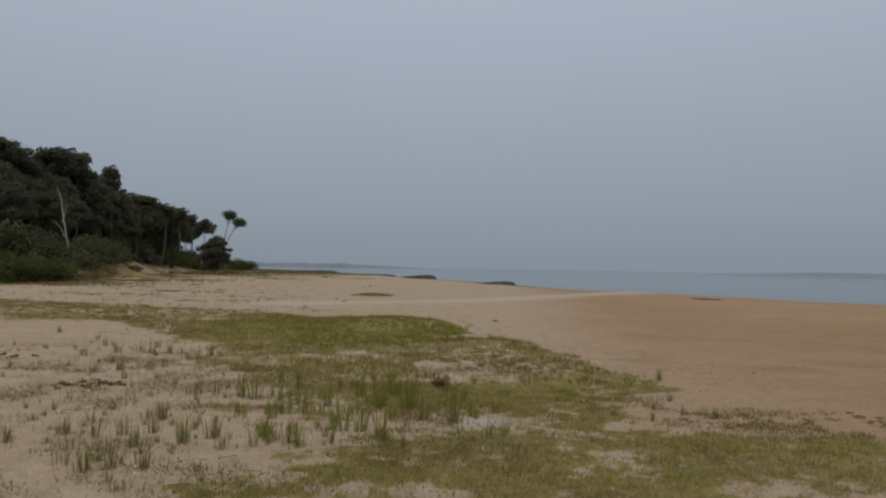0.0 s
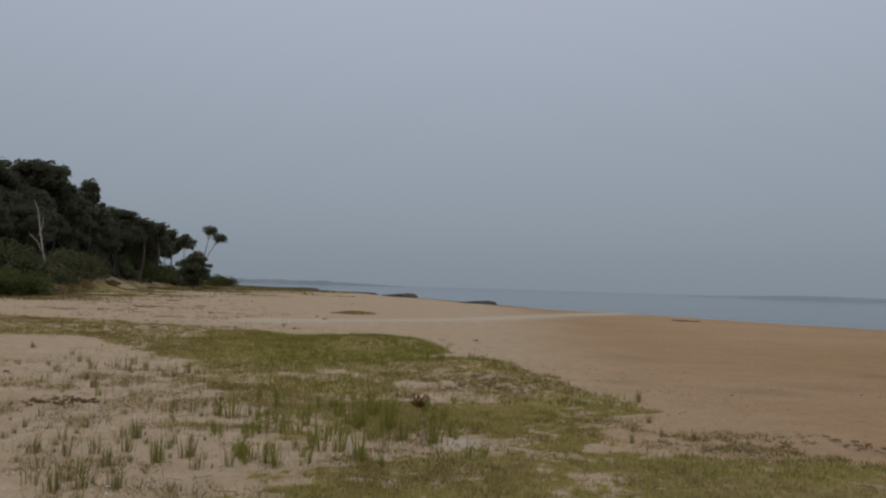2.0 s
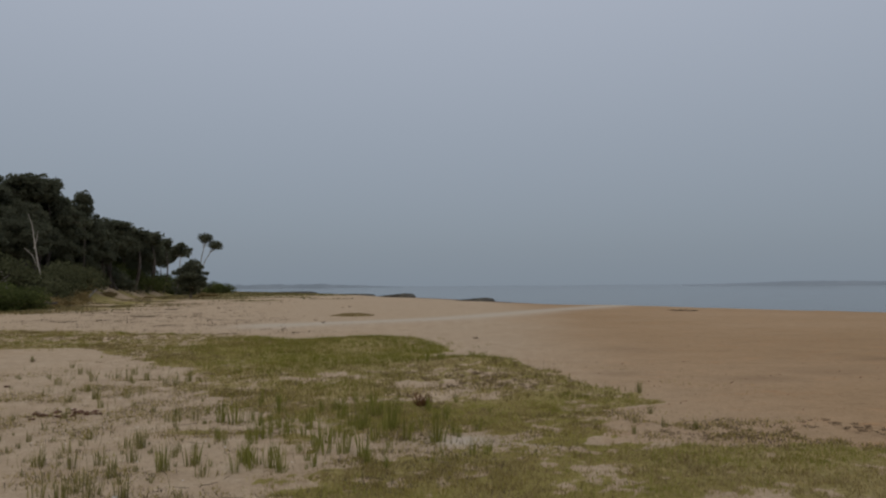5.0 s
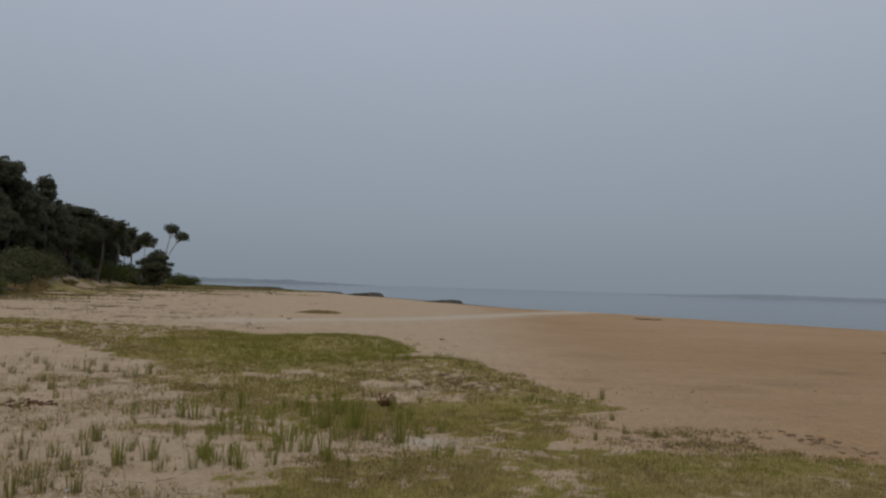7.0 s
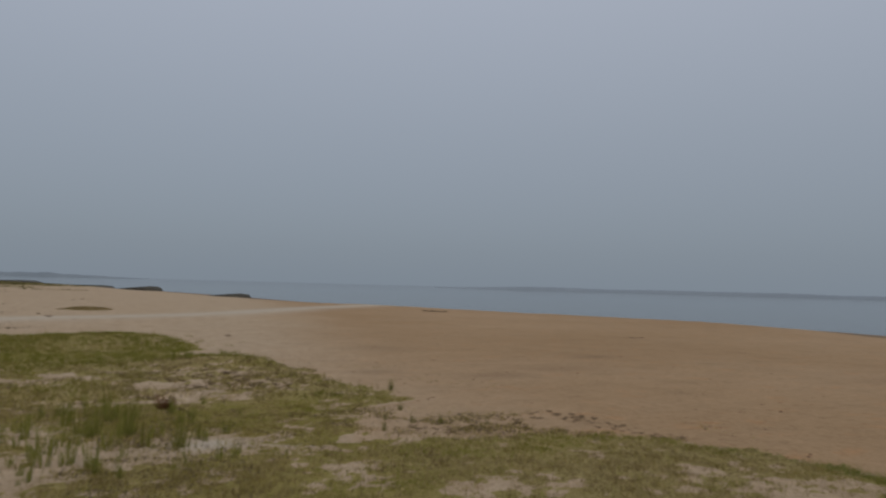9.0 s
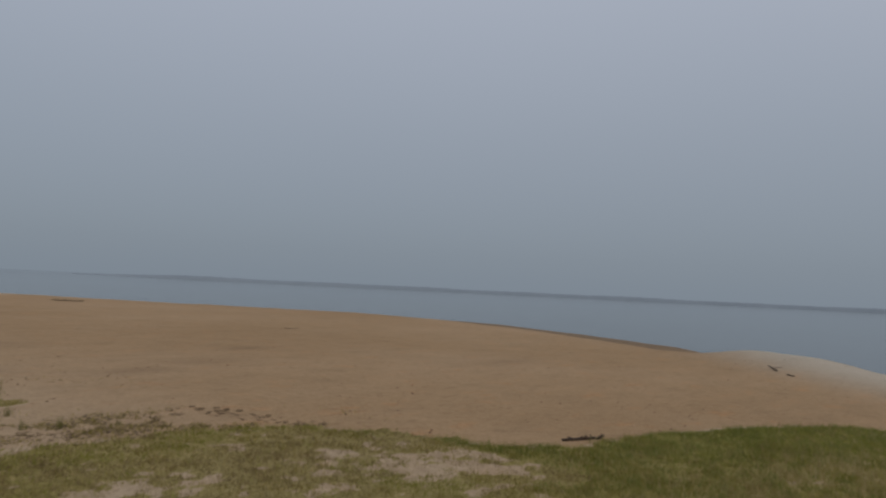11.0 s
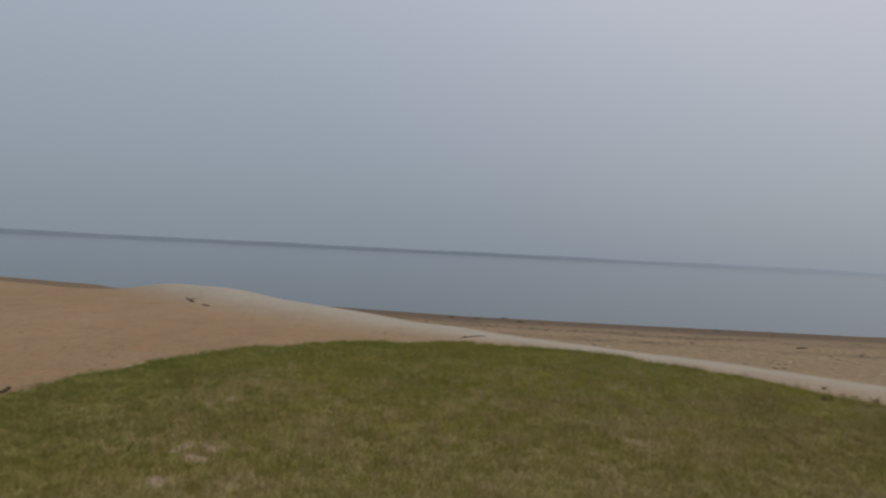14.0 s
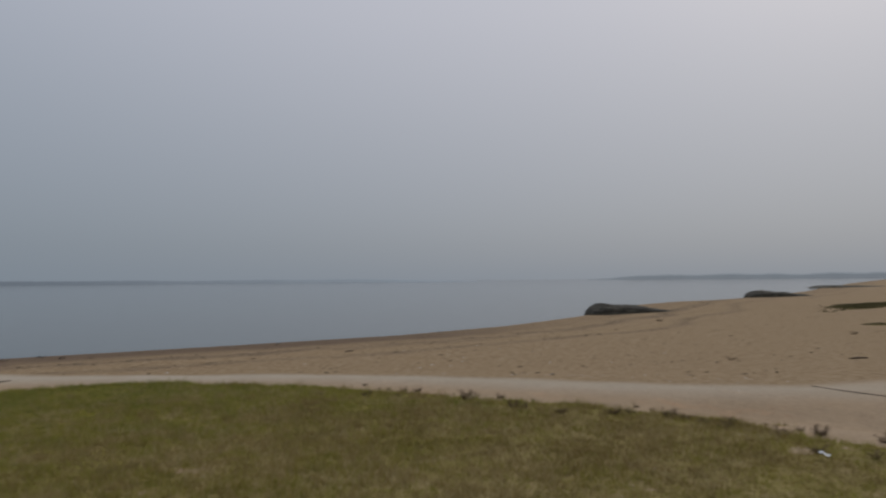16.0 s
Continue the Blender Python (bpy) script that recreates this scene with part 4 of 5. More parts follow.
# the tongue of turf that runs out to the north
x, y, cx, cy, u, way, tall, v = tufts(2, 80000, (-27, 3.8, 9.5, 31), turf_cover, 1.15, 9, 0.05)
tip = step(13.4, 14.6, cy) * step(-6, -3.5, cx)
p_straw = np.clip(0.12 + 0.24 * wobble(cx, cy, 0.55, 25) - 0.10 * tip, 0.02, 0.5)
p_brown = np.clip((0.42 + 1.1 * wobble(cx, cy, 0.6, 73) + 0.5 * wobble(cx, cy, 2.0, 77)) * (1 - 0.75 * tip) + 0.7 * np.exp(-((cx - 0.7) / 1.0) ** 2 - ((cy - 11.5) / 0.9) ** 2), 0.03, 0.9)
q = np.where(v < 0.25, (u + 3.7 * v) % 1, u)
straw = q < p_straw
brown = ~straw & (q < p_straw + (1 - p_straw) * p_brown)
rest = ~straw & ~brown
green = rest & ((u * 7.13) % 1 < 0.36 + 0.45 * tip + 0.7 * wobble(cx, cy, 0.7, 27) + 0.5 * np.exp(-(away(cx, cy, TONGUE_EDGE) / 0.6) ** 2))
olive = rest & ~green
tall = tall * 0.078 * (1.0 + 0.40 * wobble(cx, cy, 1.1, 43))
for name, here, wide, mat, label, seed, lean in (
        ("brown_grass", brown, 0.011, DARK_BROWN, "faded brown patches in the tongue of turf", 10, 1.1),
        ("green_grass", green, 0.012, GREEN_TONGUE, "green tongue of turf running out onto the sand", 7, 0.9),
        ("olive_grass", olive, 0.012, OLIVE_TONGUE, "olive tongue of turf running out onto the sand", 4, 0.9),
        ("dry_grass", straw, 0.010, STRAW, "dry blades in the olive tongue of turf", 5, 1.3)):
    blades(name, x[here], y[here], tall[here], wide, mat, label, "grass", seed, lean, way[here])
x, y = scatter(3, 90000, (-90, 0, 70, 285), far_turf, 1.0)
blades("far_grass", x, y, 0.20, 0.13, FLAT_GRASS, "low grass on the sandy flats along the shore", "grass", 6, 1.2)

x, y = scatter(5, 50000, (-8, 1, 32, 40), far_turf, 1.0)
blades("pad_grass", x, y, 0.09, 0.035, BROWN_TURF, "low olive grass pad on the pale sand", "grass", 11, 1.6)
x, y = scatter(6, 190000, (8, 24, -66, -34), far_turf, 1.0)
blades("pad_grass", x, y, 0.13, 0.045, FLAT_GRASS, "low olive grass pad on the shelly beach", "grass", 12, 1.4)


def wrack_cover(x, y):
    """Thin brown litter behind the tongue of turf."""
    c = np.zeros(np.shape(x))
    for ax, ay, sx, sy in ((-6.2, 23.4, 2.2, 0.5), (-4.3, 23.2, 0.9, 0.3), (-5.5, 25.0, 1.3, 0.35), (-8.5, 25.5, 1.5, 0.5), (-11, 28.5, 2.5, 0.8), (-16, 33, 3, 1.0), (-14, 38, 3.5, 0.9), (-20, 44, 4, 1.2), (-9, 33, 2, 0.5)):
        c = np.maximum(c, np.exp(-((x - ax) / sx) ** 2 - ((y - ay) / sy) ** 2))
    return np.clip(c, 0, 1) * step(-0.05, 0.5, 0.6 * wobble(x, y, 1.2, 66) + 0.6 * wobble(x, y, 4.0, 67))


x, y = scatter(7, 220000, (-26, -1, 21, 47), wrack_cover, 1.0)
blades("dead_litter", x, y, 0.07, 0.03, WEED, "thin brown belts of dead weed on the sand", "litter", 13, 2.6)


def build_tussock(seed, count, length, mat):
    """A loose upright bunch of thin rush stems."""
    r = np.random.RandomState(seed)
    v, f = [], []
    for _ in range(count):
        a, o = r.rand() * 6.283, 0.045 * r.rand() ** 0.7
        px, py = math.cos(a) * o, math.sin(a) * o
        b, t, l = a + 0.6 * r.normal(), 0.03 + 0.36 * r.rand() ** 1.5, length * (0.3 + 0.75 * r.rand())
        w = 0.0026
        k = len(v)
        dx, dy = math.cos(b) * t * l, math.sin(b) * t * l
        sx, sy = -math.sin(a * 3) * w, math.cos(a * 3) * w
        v += [(px - sx, py - sy, -0.02), (px + sx, py + sy, -0.02), (px + dx * 0.4 + sx, py + dy * 0.4 + sy, l * 0.55), (px + dx * 0.4 - sx, py + dy * 0.4 - sy, l * 0.55), (px + dx, py + dy, l)]
        f += [(k, k + 1, k + 2, k + 3), (k + 3, k + 2, k + 4)]
    ob = mesh_object("rush_tussock", v, f, mat)
    return tagged(ob, "upright tussock of thin green rush in bare sand", "tussock", group="rush tussocks in the sand")


tussocks = [build_tussock(41 + k, 13 + 4 * k, 0.14 + 0.010 * k, RUSH) for k in range(6)]
lush_tussocks = [tagged(build_tussock(51 + k, 11 + 5 * k, 0.17 + 0.014 * k, GREEN_RUSH), "fresh green rush tussock standing in thin turf", group="rush tussocks in the turf") for k in range(5)]
# the larger tussocks on the western sand, then the many small ones between and behind them
SAND_RUSH = [(-5.6, 10.5), (-5.9, 11.4), (-4.9, 9.75), (-6.3, 12.9), (-5.1, 10.7), (-5.6, 11.9), (-5.45, 12.2), (-5.3, 12.2), (-5.0, 11.9), (-5.2, 12.6), (-4.7, 11.9), (-4.65, 10.0), (-4.25, 9.3), (-4.25, 10.1),
             (-4.15, 10.35), (-4.15, 11.3), (-4.0, 11.3), (-3.9, 11.65), (-3.0, 8.25), (-2.9, 8.2), (-2.7, 8.3), (-2.9, 6.3), (-3.1, 6.2), (-3.4, 6.25), (-3.1, 5.75), (-2.7, 5.45), (-2.7, 5.65),
             (-2.6, 5.85), (-2.65, 6.4), (-2.8, 6.95), (-2.95, 6.95), (-2.25, 6.05), (-1.85, 5.85), (-2.65, 5.15), (-2.5, 5.25), (-2.25, 5.25), (-2.9, 5.3), (-3.45, 6.8), (-2.05, 6.2), (-3.7, 5.9)]
LUSH_RUSH = [(-1.07, 7.02), (-1.04, 7.06), (-0.93, 6.6), (-0.76, 6.62), (-0.37, 7.69), (-0.33, 7.85), (-0.36, 7.75), (-0.79, 7.87), (-0.67, 7.81), (-1.8, 8.76), (-1.73, 8.09), (-1.72, 7.22), (-1.63, 7.3),
             (0.15, 7.04), (0.12, 7.05), (-0.05, 7.54), (-1.51, 6.11), (-1.61, 5.95), (-2.02, 6.26), (-2.26, 6.08), (-0.92, 7.32), (-0.94, 7.04), (-0.56, 6.47), (-1.22, 5.99), (-1.35, 6.13), (-0.41, 7.24),
             (-0.49, 7.09), (-0.16, 7.13), (-2.17, 8.12), (-2.36, 8.18), (-2.03, 8.14), (-1.31, 8.24), (-0.99, 8.38), (-0.58, 8.53), (-1.6, 6.25), (-1.48, 6.27), (-1.48, 7.54), (0.1, 13.95), (0.34, 13.95)]
r = np.random.RandomState(77)
spots = [(px, py, 1.15 + 0.4 * r.rand()) for px, py in SAND_RUSH]
while len(spots) < 175:
    d, az = 4.6 + 11.0 * r.rand(), 16.5 + 19.5 * r.rand()
    px, py = -math.sin(math.radians(az)) * d, math.cos(math.radians(az)) * d
    if wobble(np.array(px), np.array(py), 0.6, 31) > -0.15 and not bool(within(np.array(px), np.array(py), TURF_EDGE)):
        spots.append((px, py, 0.35 + 0.5 * r.rand()))
thick = [(px, py, (1.32 if py > 6.4 else 1.0) + 0.4 * r.rand()) for px, py in LUSH_RUSH]
while len(thick) < 175:
    px, py = -2.7 + 3.6 * r.rand(), 6.0 + 3.6 * r.rand()
    if wobble(np.array(px), np.array(py), 1.0, 32) > -0.25 and -0.33 * py < px < 0.1 * py:
        thick.append((px, py, 0.4 + 0.55 * r.rand()))
for places, kinds_here in ((spots, tussocks), (thick, lush_tussocks)):
    for k, (px, py, s) in enumerate(places):
        m = pose(px, py, float(land(px, py)), 0, 0, 360 * r.rand()) @ Matrix.Diagonal((s, s, s * (0.85 + 0.3 * r.rand()), 1))
        kind = kinds_here[k % len(kinds_here)]
        if k < len(kinds_here):
            kind.matrix_basis = m
        else:
            copy_thing(kind, m @ Matrix.Diagonal((1 / kind.scale[0], 1 / kind.scale[1], 1 / kind.scale[2], 1)))


def shoot_cover(x, y):
    """Single rush shoots between the tussocks."""
    meadow = np.exp(-((x + 0.9) / 1.5) ** 2 - ((y - 7.6) / 1.3) ** 2)
    sand = 0.16 * step(0.24, 0.34, -x / y) * step(15, 12, y)
    return np.clip(np.maximum(meadow, sand) * step(-0.2, 0.5, wobble(x, y, 1.2, 33) + 0.5 * wobble(x, y, 4.0, 34)), 0, 1)


x, y = scatter(31, 16000, (-8, 2.5, 4.5, 15), shoot_cover, 1.0)
blades("rush_shoots", x, y, 0.15, 0.006, RUSH, "single thin rush shoots standing between the tussocks", "rush", 33, 0.4)


def build_runners():
    """Thin brown creeping stems that run out from the turf over the sand."""
    r = np.random.RandomState(55)
    v, f = [], []
    for _ in range(150):
        px, py = -4.2 + 5.4 * r.rand(), 4.4 + 6.0 * r.rand()
        if px > 0.6 or away(np.array(px), np.array(py), TURF_EDGE) > 0.7:
            continue
        a, l = r.normal() * 0.5 + (3.1 if r.rand() < 0.5 else 0), 0.06 + 0.16 * r.rand()
        path = []
        for i in range(6):
            a += 0.25 * r.normal()
            path.append(Vector((px, py, float(land(px, py)) + 0.004)))
            px, py = px + math.cos(a) * l / 5, py + math.sin(a) * l / 5
        tube(v, f, path, [0.0022] * 5 + [0.0015], 4)
    ob = mesh_object("creeping_stems", v, f, WEED)
    return tagged(ob, "thin brown creeping stems on the pale sand", "stems", kind="stuff")


build_runners()



def thin_dead(x, y):
    """Thin lying dead grass: the western sand, and a belt along the turf's north-eastern side."""
    west = step(-0.6, -1.6, x) * step(-9, -6, x) * step(4.0, 5.0, y) * step(14.0, 11.0, y)
    belt = np.exp(-(away(x, y, [(1.6, 8.6), (2.6, 7.7), (4.2, 7.1), (5.0, 6.3)]) / 0.5) ** 2)
    mid = np.maximum(np.exp(-((x + 0.2) / 2.4) ** 2 - ((y - 11.3) / 1.3) ** 2), 1.2 * np.exp(-((x + 0.9) / 1.8) ** 2 - ((y - 7.0) / 1.8) ** 2))
    mid = mid * (1 - np.exp(-((x - 0.38) / 0.36) ** 2 - ((y - 7.08) / 0.3) ** 2))      # clean white sand
    return np.clip(np.maximum(0.42 * west, np.maximum(1.3 * belt, mid)) * step(-0.12, 0.42, 0.75 * wobble(0.9 * x + 0.4 * y, 1.1 * y, 0.8, 61) + 0.5 * wobble(x, 1.1 * y, 2.6, 62) + 0.3 * wobble(x, y, 9.0, 63)), 0, 1)


x, y = scatter(14, 1000000, (-9, 7, 3.8, 14), thin_dead, 1.0)
half = np.random.RandomState(15).rand(len(x)) < 0.45
blades("dead_grass", x[half], y[half], 0.05, 0.010, WEED, "thin brown dead grass lying on the sand", "grass", 15, 2.6)
blades("pale_dead_grass", x[~half], y[~half], 0.055, 0.010, TURF, "thin faded grass lying on the sand", "grass", 16, 2.4)


def sand_tufts(x, y):
    """Small scattered tufts and crumbs on the sand before the wood."""
    d = np.hypot(x, y)
    zone = step(24, 32, d) * step(85, 70, d) * step(0.16, 0.24, -x / y)
    return np.clip(zone * step(0.34, 0.6, 0.35 * wobble(x, y, 0.15, 68) + 0.8 * wobble(0.8 * x - 0.5 * y, 0.5 * x + 0.3 * y, 1.6, 69)), 0, 1)


x, y = scatter(8, 150000, (-48, -4, 22, 82), sand_tufts, 1.0)
blades("sand_tufts", x, y, 0.10, 0.022, WEED, "small dry tufts scattered over the sand", "grass", 17, 1.2)


def bank_cover(x, y):
    """Thin grass on the open sandy slope."""
    dn = away(x, y, WOOD_EDGE)
    return np.clip(np.exp(-((dn - 1.0) / 6.0) ** 2) * step(0.05, 0.6, 0.8 * wobble(x, y, 0.25, 64) + 0.4 * wobble(x, y, 1.0, 65)), 0, 1)


x, y = scatter(4, 420000, (-52, -18, 42, 130), bank_cover, 0.9)
half = np.random.RandomState(44).rand(len(x)) < 0.5
blades("bank_grass", x[half], y[half], 0.2, 0.05, FLAT_GRASS, "olive grass on the sandy bank below the wood", "grass", 28, 1.0)
x, y = x[~half], y[~half]
blades("bank_grass", x, y, 0.16, 0.045, BROWN_TURF, "thin faded brown grass on the sandy bank below the wood", "grass", 8, 1.0)

# single tufts on the bare sand beside the turf
for px, py, s in ((3.15, 9.95, 1.3), (2.8, 8.4, 0.9), (2.7, 7.65, 0.8), (3.0, 7.5, 0.9), (2.25, 7.3, 0.8), (2.45, 7.9, 0.7), (3.5, 7.3, 0.6), (-8.4, 15.1, 1.0), (-7.0, 14.0, 1.1), (-6.2, 13.0, 0.9)):
    kind = tussocks[int(py * 7) % 6]
    copy_thing(kind, pose(px, py, float(land(px, py)), 0, 0, px * 200) @ Matrix.Diagonal((s / kind.scale[0], s / kind.scale[1], s / kind.scale[2], 1)))


# ---- banks, dead wood and litter ----
def build_bank(x, y, turn, length, width, height, label):
    """A dark eroded bank: a steep blunt nose towards the water, running out flat landwards, with a ragged lip."""
    n, k = 44, 18
    verts, faces = [], []
    for i in range(n + 1):
        s = i / n
        for j in range(k + 1):
            a = math.pi * j / k
            body = min(1.0, (s / 0.14) ** 0.6) * (1.0 - 0.88 * s ** 1.7)
            half = width / 2 * min(1.0, (s / 0.13) ** 0.5 + 0.02) * (1 - 0.35 * s)
            px, py = (s - 0.05) * length, -math.cos(a) * half
            pz = height * body * (math.sin(a) ** 0.3)
            q = Vector((px * 0.9 + x, py * 0.9 + y, pz * 1.6))
            w = noise.noise(q) * 0.16 + noise.noise(q * 3.1) * 0.10 + noise.noise(q * 7.0) * 0.06
            verts.append((px + w * 0.8, py * (1 + 0.35 * w), max(-0.5, pz * (1 + 0.6 * w) - 0.25)))
    for i in range(n):
        for j in range(k):
            a = i * (k + 1) + j
            faces.append((a, a + k + 1, a + k + 2, a + 1))
    ob = mesh_object("peat_bank", verts, faces, PEAT)
    ob.matrix_basis = pose(x, y, max(SEA, float(land(x, y))), 0, 0, turn)
    smooth(ob)
    return tagged(ob, label, "bank", group="dark banks along the waterline")


BANK = "dark eroded peat bank at the water's edge"
build_bank(30.0, -40.6, -108, 8.8, 3.0, 1.08, BANK)
build_bank(40.9, -89, -120, 11, 4.0, 1.2, BANK)
build_bank(64, -173, -124, 32, 9, 0.9, BANK)
build_bank(10.6, 106, 137, 9.0, 4.0, 0.85, BANK)
build_bank(-2.2, 146, 143, 12, 5.0, 1.2, BANK)
build_bank(-37, 233, 127, 62, 8, 1.25, BANK)
build_bank(-13.5, 173, 107, 58, 6, 0.85, BANK)


def build_dead_tree():
    r = np.random.RandomState(8)
    tree = new("dead_tree")
    v, f = [], []
    tube(v, f, [Vector(p) for p in ((0, 0, -0.4), (-0.15, 0, 1.2), (-0.45, 0.1, 2.6), (-0.6, 0, 4.0), (-0.7, 0.1, 5.4), (-0.95, 0, 6.2))], [0.09, 0.08, 0.07, 0.055, 0.04, 0.015], 7)
    trunk = mesh_object("trunk", v, f, DEAD_WOOD, tree)
    smooth(trunk)
    for path in (((-0.2, 0, 1.0), (-0.9, 0.1, 1.9), (-1.8, 0, 2.6), (-2.5, 0.1, 2.8)), ((-0.55, 0.1, 2.6), (-0.9, 0, 3.4), (-1.5, 0.2, 3.9)), ((-0.7, 0, 3.8), (-0.4, 0.2, 4.5), (-0.3, 0.1, 5.0))):
        v, f = [], []
        tube(v, f, [Vector(p) for p in path], [0.045 - 0.038 * i / len(path) for i in range(len(path))], 5)
        smooth(mesh_object("limb", v, f, DEAD_WOOD, trunk))
    tagged(tree, "bare pale dead tree leaning in front of the wood", "dead tree")
    tree.matrix_basis = pose(*at(28.25, 71.5), 0, -5, 25) @ Matrix.Diagonal((0.95, 0.95, 1.33, 1))


def build_log(az, d, length, radius, turn, lean, mat, label):
    r = np.random.RandomState(int(az * 10))
    v, f = [], []
    tube(v, f, bent(r, (0, 0, 0), (length, 0, 0), 0.06 * length, 6), [radius * (1 - 0.09 * i) for i in range(7)], 7)
    for k in range(2):
        s = 0.35 + 0.35 * k
        tube(v, f, bent(r, (length * s, 0, 0), (length * (s + 0.12), 0.2 * length * (1 if k else -1), 0.10 * length), 0.04, 3), [radius * 0.5, radius * 0.4, radius * 0.3, radius * 0.1], 5)
    ob = mesh_object("log", v, f, mat)
    smooth(ob)
    x, y, z = at(az, d, 0)
    ob.matrix_basis = pose(x, y, z + radius * 0.7, 0, -lean, turn)
    return tagged(ob, label, "log")


build_dead_tree()
LOG = "grey fallen trunk lying on the sandy bank"
build_log(30.6, 66, 5.2, 0.12, 165, 58, PALE_BARK, "pale dead trunk leaning out of the scrub")
build_log(30.6, 61, 3.4, 0.18, 10, 6, BARK, LOG)
build_log(25.6, 86, 1.3, 0.13, 60, 42, PALE_BARK, "pale broken stump leaning on the sand bank")
build_log(29.4, 63, 3.0, 0.14, 170, 8, BARK, LOG)
build_log(19.6, 138, 2.5, 0.12, 80, 55, BARK, "thin dead stem leaning at the wood's edge")


def build_chip(seed):
    """A curled flake of fallen bark."""
    r = np.random.RandomState(seed)
    v, f = [], []
    l, w = 0.5 + 0.5 * r.rand(), 0.20 + 0.15 * r.rand()
    for i in range(7):
        s = i / 6
        half = w * (0.35 + math.sin(math.pi * (0.12 + 0.78 * s))) * 0.6
        for j in range(5):
            c = -1 + j / 2
            v.append((l * (s - 0.5) + 0.04 * r.normal(), c * half + 0.10 * math.sin(3 * s + seed), 0.06 + 0.10 * (c * c) + 0.08 * math.sin(5 * s + seed)))
    m = len(v)
    v += [(a, b, c - 0.06) for a, b, c in v]
    for i in range(6):
        for j in range(4):
            a = i * 5 + j
            f += [(a, a + 1, a + 6, a + 5), (m + a + 5, m + a + 6, m + a + 1, m + a)]
    rim = [j for j in range(5)] + [i * 5 + 4 for i in range(1, 7)] + [30 + j for j in (3, 2, 1, 0)] + [i * 5 for i in (5, 4, 3, 2, 1)]
    f += [(b, a, m + a, m + b) for a, b in zip(rim, rim[1:] + rim[:1])]
    ob = mesh_object("bark_flake", v, f, RED_BARK)
    return tagged(ob, "reddish-brown curled flake of bark on pale sand", "bark", group="strewn bark flakes")


def strew(makers, places, base=1.0, spread=0.4, seed=0, sink=0.004):
    """Sets the first things and copies of them at the places."""
    r = np.random.RandomState(seed)
    for i, p in enumerate(places):
        s = (p[2] if len(p) > 2 else base) * (1 - spread / 2 + spread * r.rand())
        m = pose(p[0], p[1], float(land(p[0], p[1])) - sink, 0, 0, 360 * r.rand()) @ Matrix.Diagonal((s, s, s, 1))
        kind = makers[i % len(makers)]
        if i < len(makers):
            kind.matrix_basis = m
        else:
            copy_thing(kind, m @ Matrix.Diagonal((1 / kind.scale[0], 1 / kind.scale[0], 1 / kind.scale[0], 1)))


r = np.random.RandomState(3)
flakes = [(-4.95 + 0.062 * i + 0.03 * r.normal(), 8.85 + 0.06 * math.sin(i * 1.3) + 0.11 * r.normal() + 0.006 * i, 0.13) for i in range(15)]
flakes += [(-4.75, 8.55, 0.12), (-6.9, 11.1, 0.12), (-7.2, 11.3, 0.15), (-6.6, 11.2, 0.12), (-7.6, 11.0, 0.13)]
strew([build_chip(k) for k in range(5)], [(a, b, c * 1.3) for a, b, c in flakes], 0.13, 0.6, 1, 0.008)


def build_weed(seed, label, mat, group, blades_n=26, wide=1.0, leafy=3, tall=1.0):
    """A low dry clump of stalks and curled leaves."""
    r = np.random.RandomState(seed)
    v, f = [], []
    for _ in range(blades_n):
        a, t = r.rand() * 6.283, 0.3 + 0.7 * r.rand()
        c = Vector((math.cos(a) * t * 0.5 * wide, math.sin(a) * t * 0.5 * wide, (0.12 + 0.35 * r.rand()) * tall))
        tube(v, f, bent(r, (c.x * 0.3, c.y * 0.3, 0), c, 0.08, 3), [0.025, 0.02, 0.016, 0.008], 4)
        leaves(v, f, r, c, 0.13, leafy, 0.05, 0.6)
    ob = mesh_object("weed_clump", v, f, mat)
    return tagged(ob, label, "weed", group=group)


dry = [build_weed(60 + k, "small dry brown weed in the sand", STALK, "dry weeds along the turf", 16 + 3 * k, 1.5, 2, 1.05) for k in range(4)]
r = np.random.RandomState(6)
places = []
ROW = [(2.42, 7.59), (2.8, 7.13), (3.14, 6.99), (3.54, 6.97), (4.29, 7.56), (4.64, 7.39), (4.78, 6.94), (4.84, 6.53), (5.16, 6.15)]
for i in range(150):
    s = r.rand() * (len(ROW) - 1)
    k = int(s)
    (ax, ay), (bx, by) = ROW[k], ROW[k + 1]
    places.append((ax + (bx - ax) * (s - k) + 0.12 * r.normal(), ay + (by - ay) * (s - k) + 0.16 * r.normal(), 0.025 + 0.06 * r.rand() ** 2))
# scattered over the sand before the wood
for i in range(70):
    d, a = 24 + 36 * r.rand(), 6 + 28 * r.rand()
    px, py = -math.sin(math.radians(a)) * d, math.cos(math.radians(a)) * d
    if not bool(within(np.array(px), np.array(py), TURF_EDGE)):
        places.append((px, py, 0.07 + 0.15 * r.rand() ** 2))
places += [(1.6, 20.7, 0.15), (9.1, -18.7, 0.26), (9.9, -30.7, 0.3), (21.8, -35.9, 0.3), (-8.4, 15.1, 0.13)]
places += [(0.7 + 0.55 * r.normal(), 11.5 + 0.6 * r.normal(), 0.07 + 0.08 * r.rand()) for _ in range(34)] + [(1.6 + 0.3 * r.normal(), 10.5 + 0.3 * r.normal(), 0.06 + 0.05 * r.rand()) for _ in range(10)]
places += [(0.2 + 0.4 * r.normal(), 8.9 + 0.5 * r.normal(), 0.06 + 0.06 * r.rand()) for _ in range(10)]
strew(dry, places, 0.14, 0.3, 2)
